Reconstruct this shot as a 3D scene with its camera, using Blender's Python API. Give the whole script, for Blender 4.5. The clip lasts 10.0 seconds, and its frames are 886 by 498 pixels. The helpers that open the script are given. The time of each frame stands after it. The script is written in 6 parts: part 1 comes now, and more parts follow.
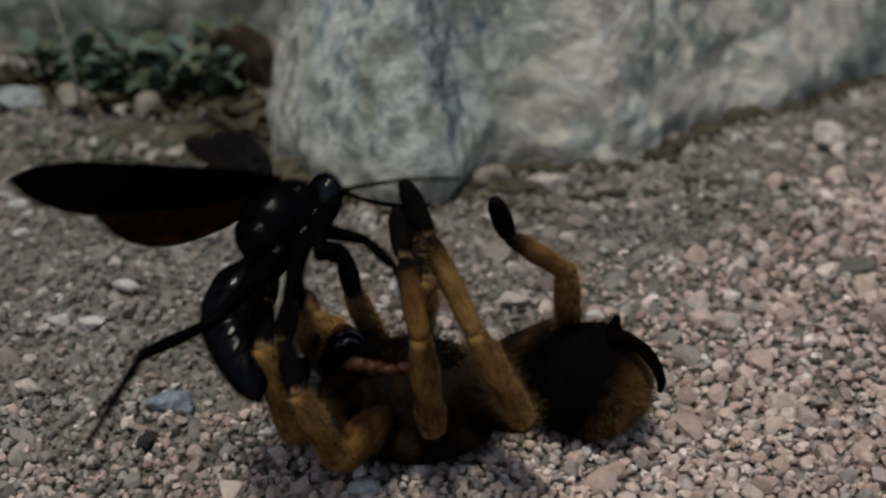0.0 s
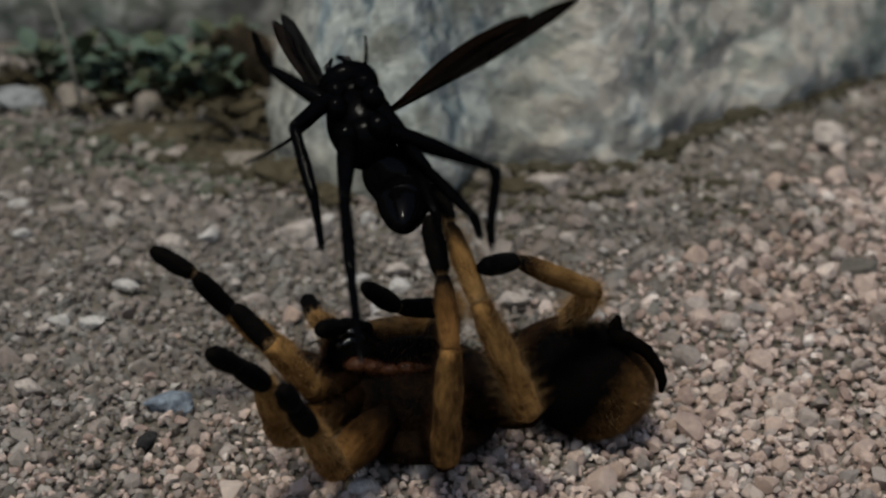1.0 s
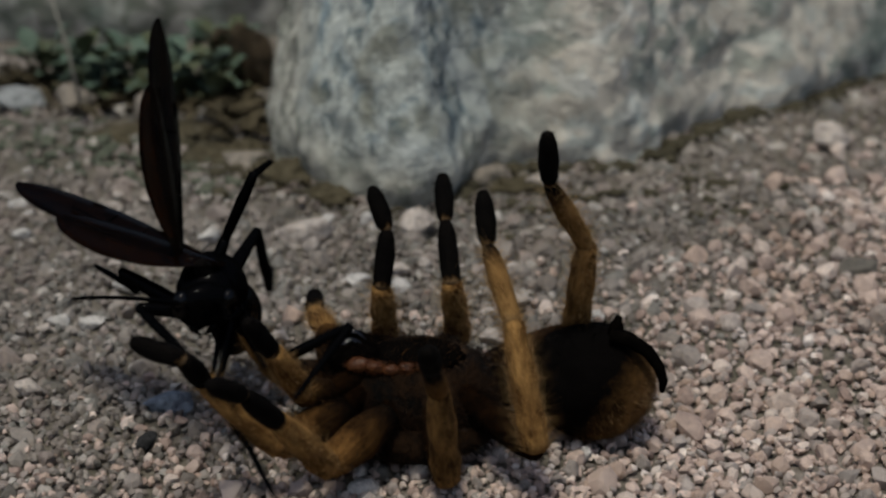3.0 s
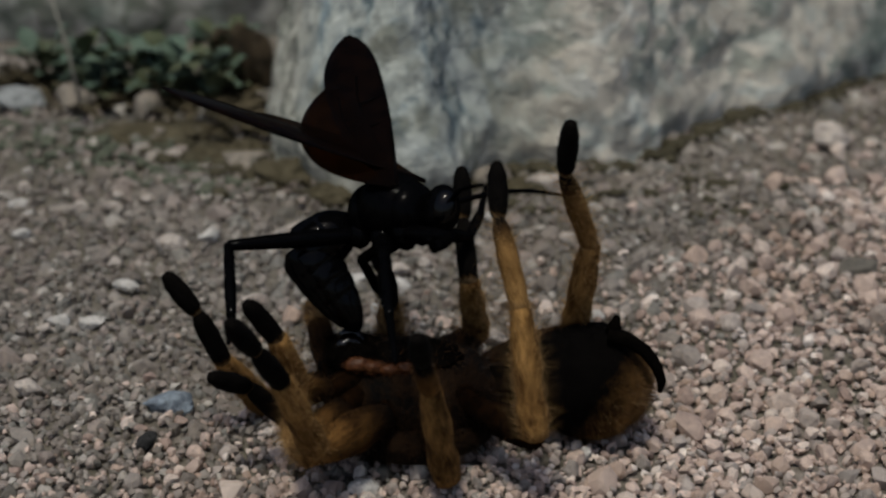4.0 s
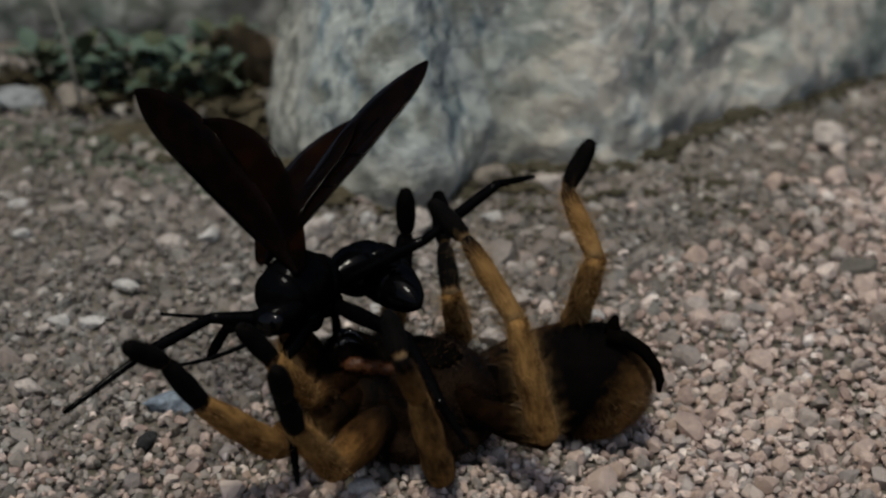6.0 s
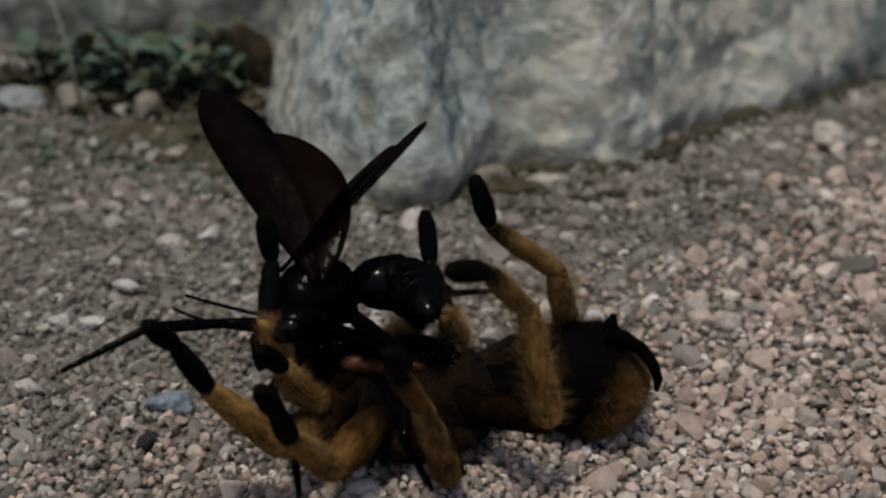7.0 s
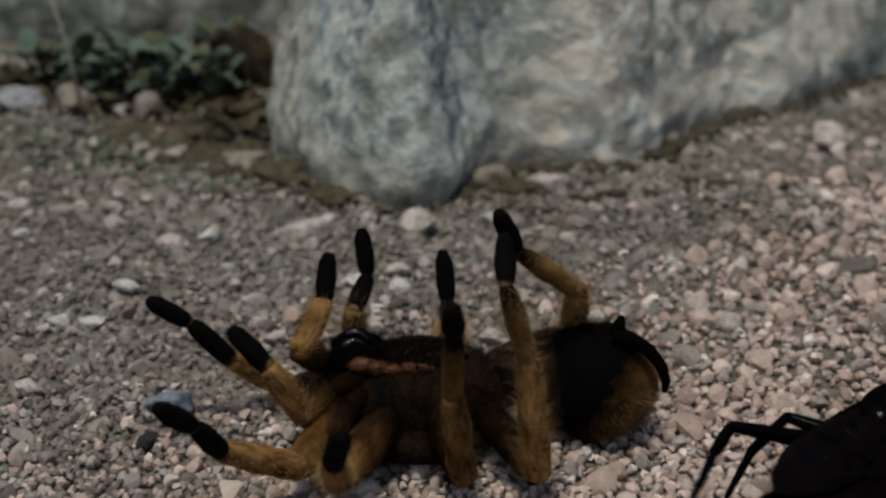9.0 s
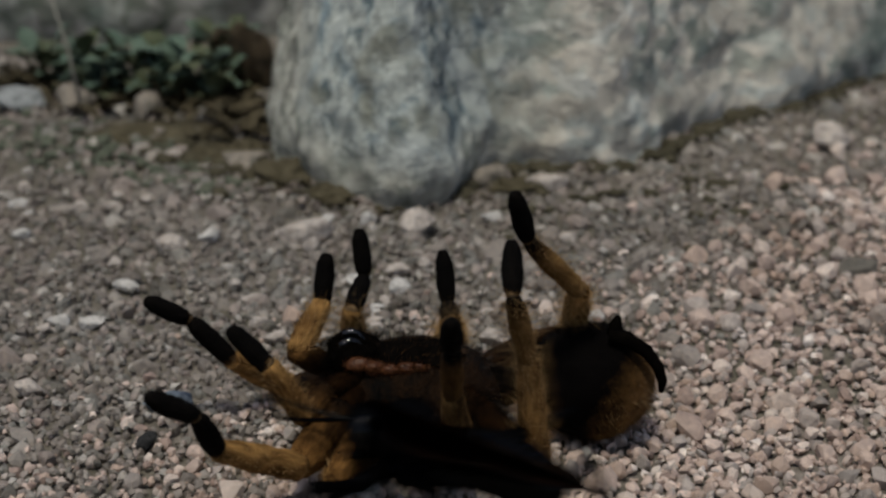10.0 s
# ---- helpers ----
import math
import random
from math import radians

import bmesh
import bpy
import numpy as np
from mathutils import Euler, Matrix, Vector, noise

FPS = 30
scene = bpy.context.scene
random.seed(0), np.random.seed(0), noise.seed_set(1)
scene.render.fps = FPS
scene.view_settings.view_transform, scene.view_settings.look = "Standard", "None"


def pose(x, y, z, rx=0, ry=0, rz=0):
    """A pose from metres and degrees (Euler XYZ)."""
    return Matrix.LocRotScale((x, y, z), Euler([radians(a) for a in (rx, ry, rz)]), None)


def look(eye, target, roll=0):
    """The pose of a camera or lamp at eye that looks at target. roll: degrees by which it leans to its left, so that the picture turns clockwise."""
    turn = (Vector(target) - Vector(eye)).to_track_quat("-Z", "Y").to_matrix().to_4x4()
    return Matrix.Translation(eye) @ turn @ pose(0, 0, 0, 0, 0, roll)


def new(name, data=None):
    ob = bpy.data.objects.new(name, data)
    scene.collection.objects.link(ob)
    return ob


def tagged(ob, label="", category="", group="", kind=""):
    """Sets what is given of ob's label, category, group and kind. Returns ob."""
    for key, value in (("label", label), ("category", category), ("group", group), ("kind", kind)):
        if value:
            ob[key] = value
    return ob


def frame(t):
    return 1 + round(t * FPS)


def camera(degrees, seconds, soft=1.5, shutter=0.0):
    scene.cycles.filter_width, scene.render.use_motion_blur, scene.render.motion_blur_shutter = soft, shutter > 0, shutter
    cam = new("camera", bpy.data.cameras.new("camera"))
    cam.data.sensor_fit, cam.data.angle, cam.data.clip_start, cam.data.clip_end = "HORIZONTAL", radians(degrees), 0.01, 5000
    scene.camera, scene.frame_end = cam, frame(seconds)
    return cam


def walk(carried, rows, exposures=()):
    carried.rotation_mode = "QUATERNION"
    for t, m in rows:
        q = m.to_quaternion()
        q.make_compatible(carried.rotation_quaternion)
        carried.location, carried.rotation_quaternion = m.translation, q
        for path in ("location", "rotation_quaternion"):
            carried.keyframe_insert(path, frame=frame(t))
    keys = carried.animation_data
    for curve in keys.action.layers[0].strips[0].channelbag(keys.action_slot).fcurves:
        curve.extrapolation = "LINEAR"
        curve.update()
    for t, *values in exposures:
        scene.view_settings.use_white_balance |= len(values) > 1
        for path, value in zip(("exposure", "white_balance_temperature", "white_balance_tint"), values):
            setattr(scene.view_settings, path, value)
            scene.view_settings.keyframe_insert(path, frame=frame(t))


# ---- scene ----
# ---- camera: stands still on low ground before the two animals ----
EYE = (0.0, -0.2146, 0.1093)
AIM = (0.0, -0.2146 + math.cos(radians(20)), 0.1093 - math.sin(radians(20)))
cam = camera(30, 10.0, soft=2.4, shutter=0.4)
cam.data.dof.use_dof, cam.data.dof.focus_distance, cam.data.dof.aperture_fstop = True, 0.232, 28.0
walk(cam, [(0.0, look(EYE, AIM)), (10.0, look(EYE, AIM))], exposures=[(0.0, 0.05), (10.0, 0.05)])

# ---- light: soft overcast day ----
world = bpy.data.worlds.new("sky")
scene.world = world
world.use_nodes = True
wn = world.node_tree.nodes
sky = wn.new("ShaderNodeTexSky")
sky.sky_type, sky.sun_disc = "NISHITA", False
sky.sun_elevation, sky.sun_rotation = radians(72), radians(204)
sky.air_density, sky.dust_density = 1.0, 3.0
wn["Background"].inputs["Strength"].default_value = 0.075
world.node_tree.links.new(sky.outputs[0], wn["Background"].inputs["Color"])
sun = new("sun", bpy.data.lights.new("sun", "SUN"))
sun.data.energy, sun.data.angle, sun.data.color = 1.8, radians(10), (1.0, 0.975, 0.85)
sun.matrix_world = look((-0.126, -0.282, 0.951), (0, 0, 0))


# ---- materials ----
def mat(name, rough=0.7, metal=0.0, spec=0.4):
    m = bpy.data.materials.new(name)
    m.use_nodes = True
    b = m.node_tree.nodes["Principled BSDF"]
    b.inputs["Roughness"].default_value = rough
    b.inputs["Metallic"].default_value = metal
    b.inputs["Specular IOR Level"].default_value = spec
    return m, m.node_tree.nodes, m.node_tree.links, b


def noise_node(n, l, scale, detail=4, rough=0.6, warp=0.0):
    tc = n.new("ShaderNodeTexCoord")
    t = n.new("ShaderNodeTexNoise")
    t.inputs["Scale"].default_value = scale
    t.inputs["Detail"].default_value = detail
    t.inputs["Roughness"].default_value = rough
    t.inputs["Distortion"].default_value = warp
    l.new(tc.outputs["Object"], t.inputs["Vector"])
    return t


def ramp(n, l, src, stops, mode="LINEAR"):
    r = n.new("ShaderNodeValToRGB")
    r.color_ramp.interpolation = mode
    e = r.color_ramp.elements
    while len(e) < len(stops):
        e.new(0.5)
    for k, (at, col) in zip(e, stops):
        k.position, k.color = at, (*col, 1)
    l.new(src, r.inputs[0])
    return r


def mix(n, l, kind, fac, a, b):
    m = n.new("ShaderNodeMix")
    m.data_type, m.blend_type = "RGBA", kind
    if isinstance(fac, (int, float)):
        m.inputs[0].default_value = fac
    else:
        l.new(fac, m.inputs[0])
    for s, v in ((m.inputs[6], a), (m.inputs[7], b)):
        if isinstance(v, tuple):
            s.default_value = (*v, 1)
        else:
            l.new(v, s)
    return m.outputs[2]


def bump(n, l, b, src, strength, dist):
    k = n.new("ShaderNodeBump")
    k.inputs["Strength"].default_value, k.inputs["Distance"].default_value = strength, dist
    l.new(src, k.inputs["Height"])
    l.new(k.outputs[0], b.inputs["Normal"])


PALETTE = [(0.0, (0.370, 0.280, 0.240)), (0.14, (0.530, 0.420, 0.365)), (0.34, (0.430, 0.375, 0.340)), (0.48, (0.610, 0.485, 0.420)),
           (0.64, (0.320, 0.285, 0.260)), (0.73, (0.670, 0.570, 0.505)), (0.86, (0.490, 0.375, 0.310)), (0.96, (0.760, 0.680, 0.620))]
DULL = [(0.0, (0.180, 0.158, 0.138)), (0.2, (0.243, 0.215, 0.190)), (0.42, (0.196, 0.188, 0.168)), (0.58, (0.292, 0.248, 0.222)),
        (0.70, (0.130, 0.121, 0.104)), (0.78, (0.308, 0.280, 0.250)), (0.93, (0.440, 0.415, 0.380))]


def pebble_material(name, island, palette):
    m, n, l, b = mat(name, 0.62)
    if island:
        src = n.new("ShaderNodeNewGeometry").outputs["Random Per Island"]
    else:
        src = n.new("ShaderNodeObjectInfo").outputs["Random"]
    base = ramp(n, l, src, palette, "CONSTANT")
    grain = noise_node(n, l, 900, 3)
    g = ramp(n, l, grain.outputs[0], [(0.3, (0.72, 0.72, 0.74)), (0.7, (1.12, 1.1, 1.06))])
    dirt = noise_node(n, l, 38, 3)
    d = ramp(n, l, dirt.outputs[0], [(0.35, (0.78, 0.74, 0.70)), (0.65, (1.05, 1.05, 1.05))])
    c = mix(n, l, "MULTIPLY", 1.0, base.outputs[0], g.outputs[0])
    c = mix(n, l, "MULTIPLY", 1.0, c, d.outputs[0])
    l.new(c, b.inputs["Base Color"])
    bump(n, l, b, grain.outputs[0], 0.35, 0.0006)
    return m


PEBBLE = pebble_material("gravel grain", True, PALETTE)
PEBBLE_ONE = pebble_material("single pebble", False, PALETTE)
GRIT = pebble_material("dull grit", True, DULL)
GRIT_ONE = pebble_material("single dull pebble", False, DULL)


def soil_material():
    m, n, l, b = mat("gritty soil", 0.9, spec=0.2)
    a, f = noise_node(n, l, 420, 5, 0.7), noise_node(n, l, 30, 3)
    c1 = ramp(n, l, a.outputs[0], [(0.3, (0.105, 0.092, 0.076)), (0.5, (0.185, 0.162, 0.138)), (0.72, (0.285, 0.252, 0.22))])
    c2 = ramp(n, l, f.outputs[0], [(0.35, (0.62, 0.64, 0.56)), (0.65, (1, 1, 1))])
    l.new(mix(n, l, "MULTIPLY", 1.0, c1.outputs[0], c2.outputs[0]), b.inputs["Base Color"])
    bump(n, l, b, a.outputs[0], 0.7, 0.002)
    return m


def rock_material(name, light, mid, fleck, blotch, fine_scale):
    """Mottled stone: soft patches, sharper flecks over them and fine grain."""
    m, n, l, b = mat(name, 0.88, spec=0.2)
    big = noise_node(n, l, blotch, 3, 0.5, 0.1)
    spots = noise_node(n, l, blotch * 2.2, 2, 0.5, 0.35)
    fine = noise_node(n, l, fine_scale, 4, 0.7)
    c = ramp(n, l, big.outputs[0], [(0.38, mid), (0.47, light), (0.56, light), (0.66, mid)])
    k = ramp(n, l, spots.outputs[0], [(0.50, (0, 0, 0)), (0.60, (0.75, 0.75, 0.75)), (0.68, (0.92, 0.92, 0.92))])
    col = mix(n, l, "MIX", k.outputs[0], c.outputs[0], fleck)
    g = ramp(n, l, fine.outputs[0], [(0.3, (0.72, 0.72, 0.72)), (0.7, (1.14, 1.14, 1.14))])
    l.new(mix(n, l, "MULTIPLY", 1.0, col, g.outputs[0]), b.inputs["Base Color"])
    bump(n, l, b, fine.outputs[0], 0.6, 0.0015)
    return m


def grey(v):
    return (v, v, v)


def mapped_noise(n, l, stretch, scale, detail=3, rough=0.5, warp=0.0, shift=0.0):
    """Noise in the object's space, stretched along its axes."""
    t = noise_node(n, l, scale, detail, rough, warp)
    mp = n.new("ShaderNodeMapping")
    mp.inputs["Scale"].default_value = stretch
    mp.inputs["Location"].default_value = (shift, shift * 0.7, -shift)
    l.new(n.new("ShaderNodeTexCoord").outputs["Object"], mp.inputs["Vector"])
    l.new(mp.outputs[0], t.inputs["Vector"])
    return t.outputs[0]


def side_mask(n, l, axis, start, end, wander, scale):
    """0 to 1 between two places along an axis, with a wandering border."""
    sep = n.new("ShaderNodeSeparateXYZ")
    l.new(n.new("ShaderNodeTexCoord").outputs["Object"], sep.inputs[0])
    add = n.new("ShaderNodeMath")
    add.operation = "MULTIPLY_ADD"
    add.inputs[1].default_value = wander
    l.new(noise_node(n, l, scale, 3).outputs[0], add.inputs[0])
    l.new(sep.outputs[axis], add.inputs[2])
    r = n.new("ShaderNodeMapRange")
    r.inputs["From Min"].default_value, r.inputs["From Max"].default_value = start + wander / 2, end + wander / 2
    l.new(add.outputs[0], r.inputs["Value"])
    return r.outputs[0]


def granite(n, l, stretch, scale, stops, dark, dark_share, crystal=None):
    """Soft patches of several hues, with darker mineral flecks gathered in some of them."""
    patch = mapped_noise(n, l, stretch, scale, 4, 0.6, 0.15)
    col = ramp(n, l, patch, stops).outputs[0]
    tone = ramp(n, l, mapped_noise(n, l, stretch, scale * 2.3, 3, 0.55, 0.2, 3.0), [(0.36, grey(0.70)), (0.5, grey(1.0)), (0.64, grey(1.20))])
    col = mix(n, l, "MULTIPLY", 1.0, col, tone.outputs[0])
    where = ramp(n, l, mapped_noise(n, l, stretch, scale * 0.62, 2, 0.5, 0.0, 7.0), [(0.42, grey(0.18)), (0.55, grey(1.0))])
    fl = ramp(n, l, mapped_noise(n, l, stretch, scale * 2.3, 3, 0.5, 0.3, 11.0), [(0.50, grey(0)), (0.57, grey(dark_share))])
    k = mix(n, l, "MULTIPLY", 1.0, where.outputs[0], fl.outputs[0])
    col = mix(n, l, "MIX", k, col, dark)
    if crystal:
        w = ramp(n, l, mapped_noise(n, l, stretch, scale * 2.4, 2, 0.5, 0.15, 19.0), [(0.60, grey(0)), (0.68, grey(0.8))])
        col = mix(n, l, "MIX", w.outputs[0], col, crystal)
    return col


def boulder_surface(n, l, b, col, fine_scale):
    fine = noise_node(n, l, fine_scale, 4, 0.7)
    g = ramp(n, l, fine.outputs[0], [(0.3, grey(0.87)), (0.7, grey(1.10))])
    l.new(mix(n, l, "MULTIPLY", 1.0, col, g.outputs[0]), b.inputs["Base Color"])
    lumps = noise_node(n, l, fine_scale * 0.45, 3, 0.6, 0.3)
    bump(n, l, b, lumps.outputs[0], 0.7, 0.0022)


def great_boulder_material():
    """Pale blue-veined stone with a layered tan rind, passing into brown granite along its length."""
    m, n, l, b = mat("pale to brown granite", 0.9, spec=0.15)
    blue = granite(n, l, (1, 1, 0.8), 118, [(0.35, (0.19, 0.235, 0.26)), (0.44, (0.31, 0.34, 0.345)), (0.50, (0.405, 0.415, 0.395)), (0.60, (0.445, 0.45, 0.425)), (0.69, (0.27, 0.295, 0.30))],
                   (0.095, 0.128, 0.145), 0.9, (0.58, 0.60, 0.58))
    tan = granite(n, l, (1, 1, 0.9), 100, [(0.36, (0.24, 0.235, 0.205)), (0.48, (0.37, 0.35, 0.31)), (0.60, (0.41, 0.39, 0.35)), (0.70, (0.275, 0.265, 0.235))], (0.16, 0.17, 0.145), 0.7)
    lines = ramp(n, l, mapped_noise(n, l, (1.0, 0.5, 0.10), 420, 2, 0.5, 0.25), [(0.42, grey(0.55)), (0.50, grey(1.0)), (0.60, grey(1.12))])
    rind = mix(n, l, "MULTIPLY", 1.0, tan, lines.outputs[0])
    brown = granite(n, l, (0.7, 0.7, 1), 75, [(0.30, (0.24, 0.27, 0.245)), (0.42, (0.38, 0.38, 0.35)), (0.49, (0.500, 0.448, 0.395)), (0.58, (0.535, 0.475, 0.415)), (0.67, (0.42, 0.425, 0.405)), (0.76, (0.29, 0.325, 0.32))],
                    (0.145, 0.175, 0.158), 0.7, (0.56, 0.54, 0.51))
    olive = ramp(n, l, mapped_noise(n, l, (1, 1, 1.2), 62, 3, 0.5, 0.2, 23.0), [(0.56, grey(0)), (0.64, grey(0.62))])
    blue = mix(n, l, "MIX", olive.outputs[0], blue, (0.235, 0.225, 0.175))
    white = ramp(n, l, mapped_noise(n, l, (1, 1, 1), 52, 3, 0.5, 0.2, 31.0), [(0.54, grey(0)), (0.62, grey(0.65))])
    blue = mix(n, l, "MIX", white.outputs[0], blue, (0.50, 0.515, 0.51))
    col = mix(n, l, "MIX", side_mask(n, l, "Z", 0.006, 0.014, 0.016, 70), tan, blue)
    col = mix(n, l, "MIX", side_mask(n, l, "X", -0.0630, -0.0560, 0.008, 90), rind, col)
    col = mix(n, l, "MIX", side_mask(n, l, "X", -0.0220, -0.0060, 0.022, 55), col, brown)
    fields = ramp(n, l, mapped_noise(n, l, (1, 1, 1), 34, 3, 0.55, 0.15, 5.0), [(0.36, (0.72, 0.75, 0.73)), (0.5, (0.99, 1.03, 1.0)), (0.62, (1.28, 1.33, 1.29))])
    col = mix(n, l, "MULTIPLY", 1.0, col, fields.outputs[0])
    boulder_surface(n, l, b, col, 420)
    return m


def dim_boulder_material():
    m, n, l, b = mat("dull green-grey rock", 0.92, spec=0.1)
    col = granite(n, l, (1, 1, 1), 60, [(0.32, (0.17, 0.205, 0.175)), (0.45, (0.30, 0.315, 0.28)), (0.56, (0.40, 0.385, 0.36)), (0.70, (0.23, 0.26, 0.22))], (0.11, 0.125, 0.095), 0.7)
    boulder_surface(n, l, b, col, 260)
    return m


SOIL = soil_material()
ROCK_GREAT = great_boulder_material()
ROCK_DIM = dim_boulder_material()
ROCK_DARK = rock_material("dull stone", (0.26, 0.225, 0.185), (0.17, 0.15, 0.125), (0.09, 0.085, 0.07), 110, 500)
STONE = rock_material("small stone", (0.54, 0.475, 0.42), (0.40, 0.345, 0.30), (0.27, 0.24, 0.22), 230, 900)
STONE_WHITE = rock_material("white quartz stone", (0.62, 0.59, 0.55), (0.48, 0.455, 0.42), (0.40, 0.38, 0.36), 230, 900)
STONE_PALE = rock_material("pale blue-grey stone", (0.36, 0.375, 0.37), (0.27, 0.285, 0.285), (0.18, 0.19, 0.19), 230, 900)
# near-black brown that paints the cleft's shade onto two added lumps
STONE_SHADE = rock_material("dark brown cleft shade", (0.070, 0.052, 0.032), (0.038, 0.028, 0.016), (0.018, 0.014, 0.009), 160, 700)
STONE_BLUE = rock_material("blue grey stone", (0.24, 0.285, 0.33), (0.17, 0.20, 0.24), (0.10, 0.12, 0.15), 230, 900)
STONE_BLACK = rock_material("black stone", (0.03, 0.03, 0.03), (0.018, 0.018, 0.018), (0.012, 0.012, 0.012), 230, 900)


def simple(name, col, col2, rough, scale, spec=0.4, strength=0.3):
    m, n, l, b = mat(name, rough, spec=spec)
    t = noise_node(n, l, scale, 4)
    r = ramp(n, l, t.outputs[0], [(0.3, col), (0.7, col2)])
    l.new(r.outputs[0], b.inputs["Base Color"])
    bump(n, l, b, t.outputs[0], strength, 0.0004)
    return m


def strands(n, l):
    """Light and dark strands along a limb, gathered into patches: 0 to 1."""
    fine = ramp(n, l, mapped_noise(n, l, (1, 0.22, 1), 1500, 3, 0.6, 0.3), [(0.32, grey(0.0)), (0.68, grey(1.0))])
    patch = ramp(n, l, mapped_noise(n, l, (1, 0.55, 1), 260, 3, 0.6, 0.5, 2.0), [(0.36, grey(0.0)), (0.62, grey(1.0))])
    return mix(n, l, "MIX", 0.6, fine.outputs[0], patch.outputs[0])


def fur(name, dark, light, rough=0.85, strength=0.5):
    m, n, l, b = mat(name, rough, spec=0.08)
    t = strands(n, l)
    l.new(ramp(n, l, t, [(0.12, dark), (0.85, light)]).outputs[0], b.inputs["Base Color"])
    bump(n, l, b, t, strength, 0.0005)
    return m


FUR_BROWN = fur("tawny fur", (0.060, 0.027, 0.007), (0.31, 0.170, 0.056))
FUR_DARK = simple("dark brown fur", (0.0015, 0.0009, 0.0005), (0.011, 0.0048, 0.0016), 0.9, 450, 0.02)
FUR_BLACK = simple("black fur", (0.0010, 0.0008, 0.0007), (0.0034, 0.0026, 0.0020), 0.9, 600, 0.01)
FUR_RUST = fur("rusty brown fur", (0.0010, 0.0006, 0.0003), (0.027, 0.0115, 0.0033), strength=0.9)
FUR_EARTH = fur("black-brown fur", (0.0008, 0.0006, 0.0004), (0.011, 0.0048, 0.0014), strength=0.9)
FUR_UMBER = fur("umber fur", (0.040, 0.018, 0.005), (0.28, 0.148, 0.047))


def hair_material(name, col, col2, through_share):
    """Hair strands: dull, and lit through from behind."""
    m, n, l, b = mat(name, 0.6, spec=0.2)
    r = ramp(n, l, n.new("ShaderNodeNewGeometry").outputs["Random Per Island"], [(0.0, col), (1.0, col2)])
    l.new(r.outputs[0], b.inputs["Base Color"])
    glow = n.new("ShaderNodeBsdfTranslucent")
    l.new(r.outputs[0], glow.inputs[0])
    ms = n.new("ShaderNodeMixShader")
    ms.inputs[0].default_value = through_share
    l.new(b.outputs[0], ms.inputs[1])
    l.new(glow.outputs[0], ms.inputs[2])
    l.new(ms.outputs[0], n["Material Output"].inputs[0])
    return m


HAIR_GOLD = hair_material("golden hair", (0.30, 0.17, 0.062), (0.56, 0.36, 0.16), 0.5)
HAIR_BROWN = hair_material("brown hair", (0.022, 0.010, 0.003), (0.095, 0.045, 0.014), 0.3)
HAIR_TAWNY = hair_material("tawny hair", (0.045, 0.021, 0.006), (0.150, 0.080, 0.026), 0.3)
HAIR_DARK = hair_material("dark brown hair", (0.003, 0.0015, 0.0006), (0.022, 0.0095, 0.003), 0.2)
HAIR_RUST = hair_material("rust-red hair", (0.035, 0.012, 0.004), (0.13, 0.048, 0.016), 0.3)
HAIR_BLACK = simple("black hair", (0.0010, 0.0008, 0.0006), (0.0032, 0.0024, 0.0018), 0.9, 300, 0.01)


def banded_fur(name, rows, rough=0.85):
    """Fur whose colour changes along a limb: rows of (metres from the joint, darker, lighter colour)."""
    m, n, l, b = mat(name, rough, spec=0.05)
    sep = n.new("ShaderNodeSeparateXYZ")
    l.new(n.new("ShaderNodeTexCoord").outputs["Object"], sep.inputs[0])
    t = strands(n, l)
    add = n.new("ShaderNodeMath")
    add.operation = "MULTIPLY_ADD"
    add.inputs[1].default_value = 0.0022
    l.new(noise_node(n, l, 900, 2).outputs[0], add.inputs[0])
    l.new(sep.outputs["Y"], add.inputs[2])
    far = n.new("ShaderNodeMapRange")
    far.inputs["From Min"].default_value, far.inputs["From Max"].default_value = 0.0011, 0.0211
    l.new(add.outputs[0], far.inputs["Value"])
    a = ramp(n, l, far.outputs[0], [(y / 0.02, c) for y, c, _ in rows])
    c = ramp(n, l, far.outputs[0], [(y / 0.02, c) for y, _, c in rows])
    l.new(mix(n, l, "MIX", t, a.outputs[0], c.outputs[0]), b.inputs["Base Color"])
    bump(n, l, b, t, 0.5, 0.0005)
    return m


BLACKS = ((0.0010, 0.0008, 0.0007), (0.0034, 0.0026, 0.0020))
FUR_TIP = banded_fur("black fur with a pale joint", [(0.0, (0.10, 0.062, 0.030), (0.22, 0.145, 0.078)), (0.0003, (0.04, 0.022, 0.009), (0.08, 0.045, 0.018)), (0.0007, *BLACKS)])
FUR_HIND = banded_fur("tawny fur with a dark end", [(0.0, (0.12, 0.068, 0.026), (0.29, 0.18, 0.08)), (0.0007, (0.10, 0.052, 0.016), (0.31, 0.18, 0.068)), (0.0080, (0.085, 0.042, 0.012), (0.25, 0.14, 0.050)), (0.0115, (0.012, 0.006, 0.002), (0.04, 0.02, 0.007)), (0.0130, *BLACKS)])
FUR_MID = banded_fur("tawny fur with a black end", [(0.0, (0.085, 0.038, 0.011), (0.25, 0.128, 0.041)), (0.0060, (0.060, 0.027, 0.008), (0.18, 0.092, 0.030)), (0.0092, *BLACKS)])
FUR_TAN = banded_fur("dark fur turning olive brown at the knee", [(0.0, *BLACKS), (0.0030, (0.004, 0.002, 0.001), (0.030, 0.014, 0.004)), (0.0080, (0.014, 0.006, 0.0016), (0.105, 0.051, 0.015)), (0.0125, (0.045, 0.020, 0.0055), (0.21, 0.105, 0.032))])
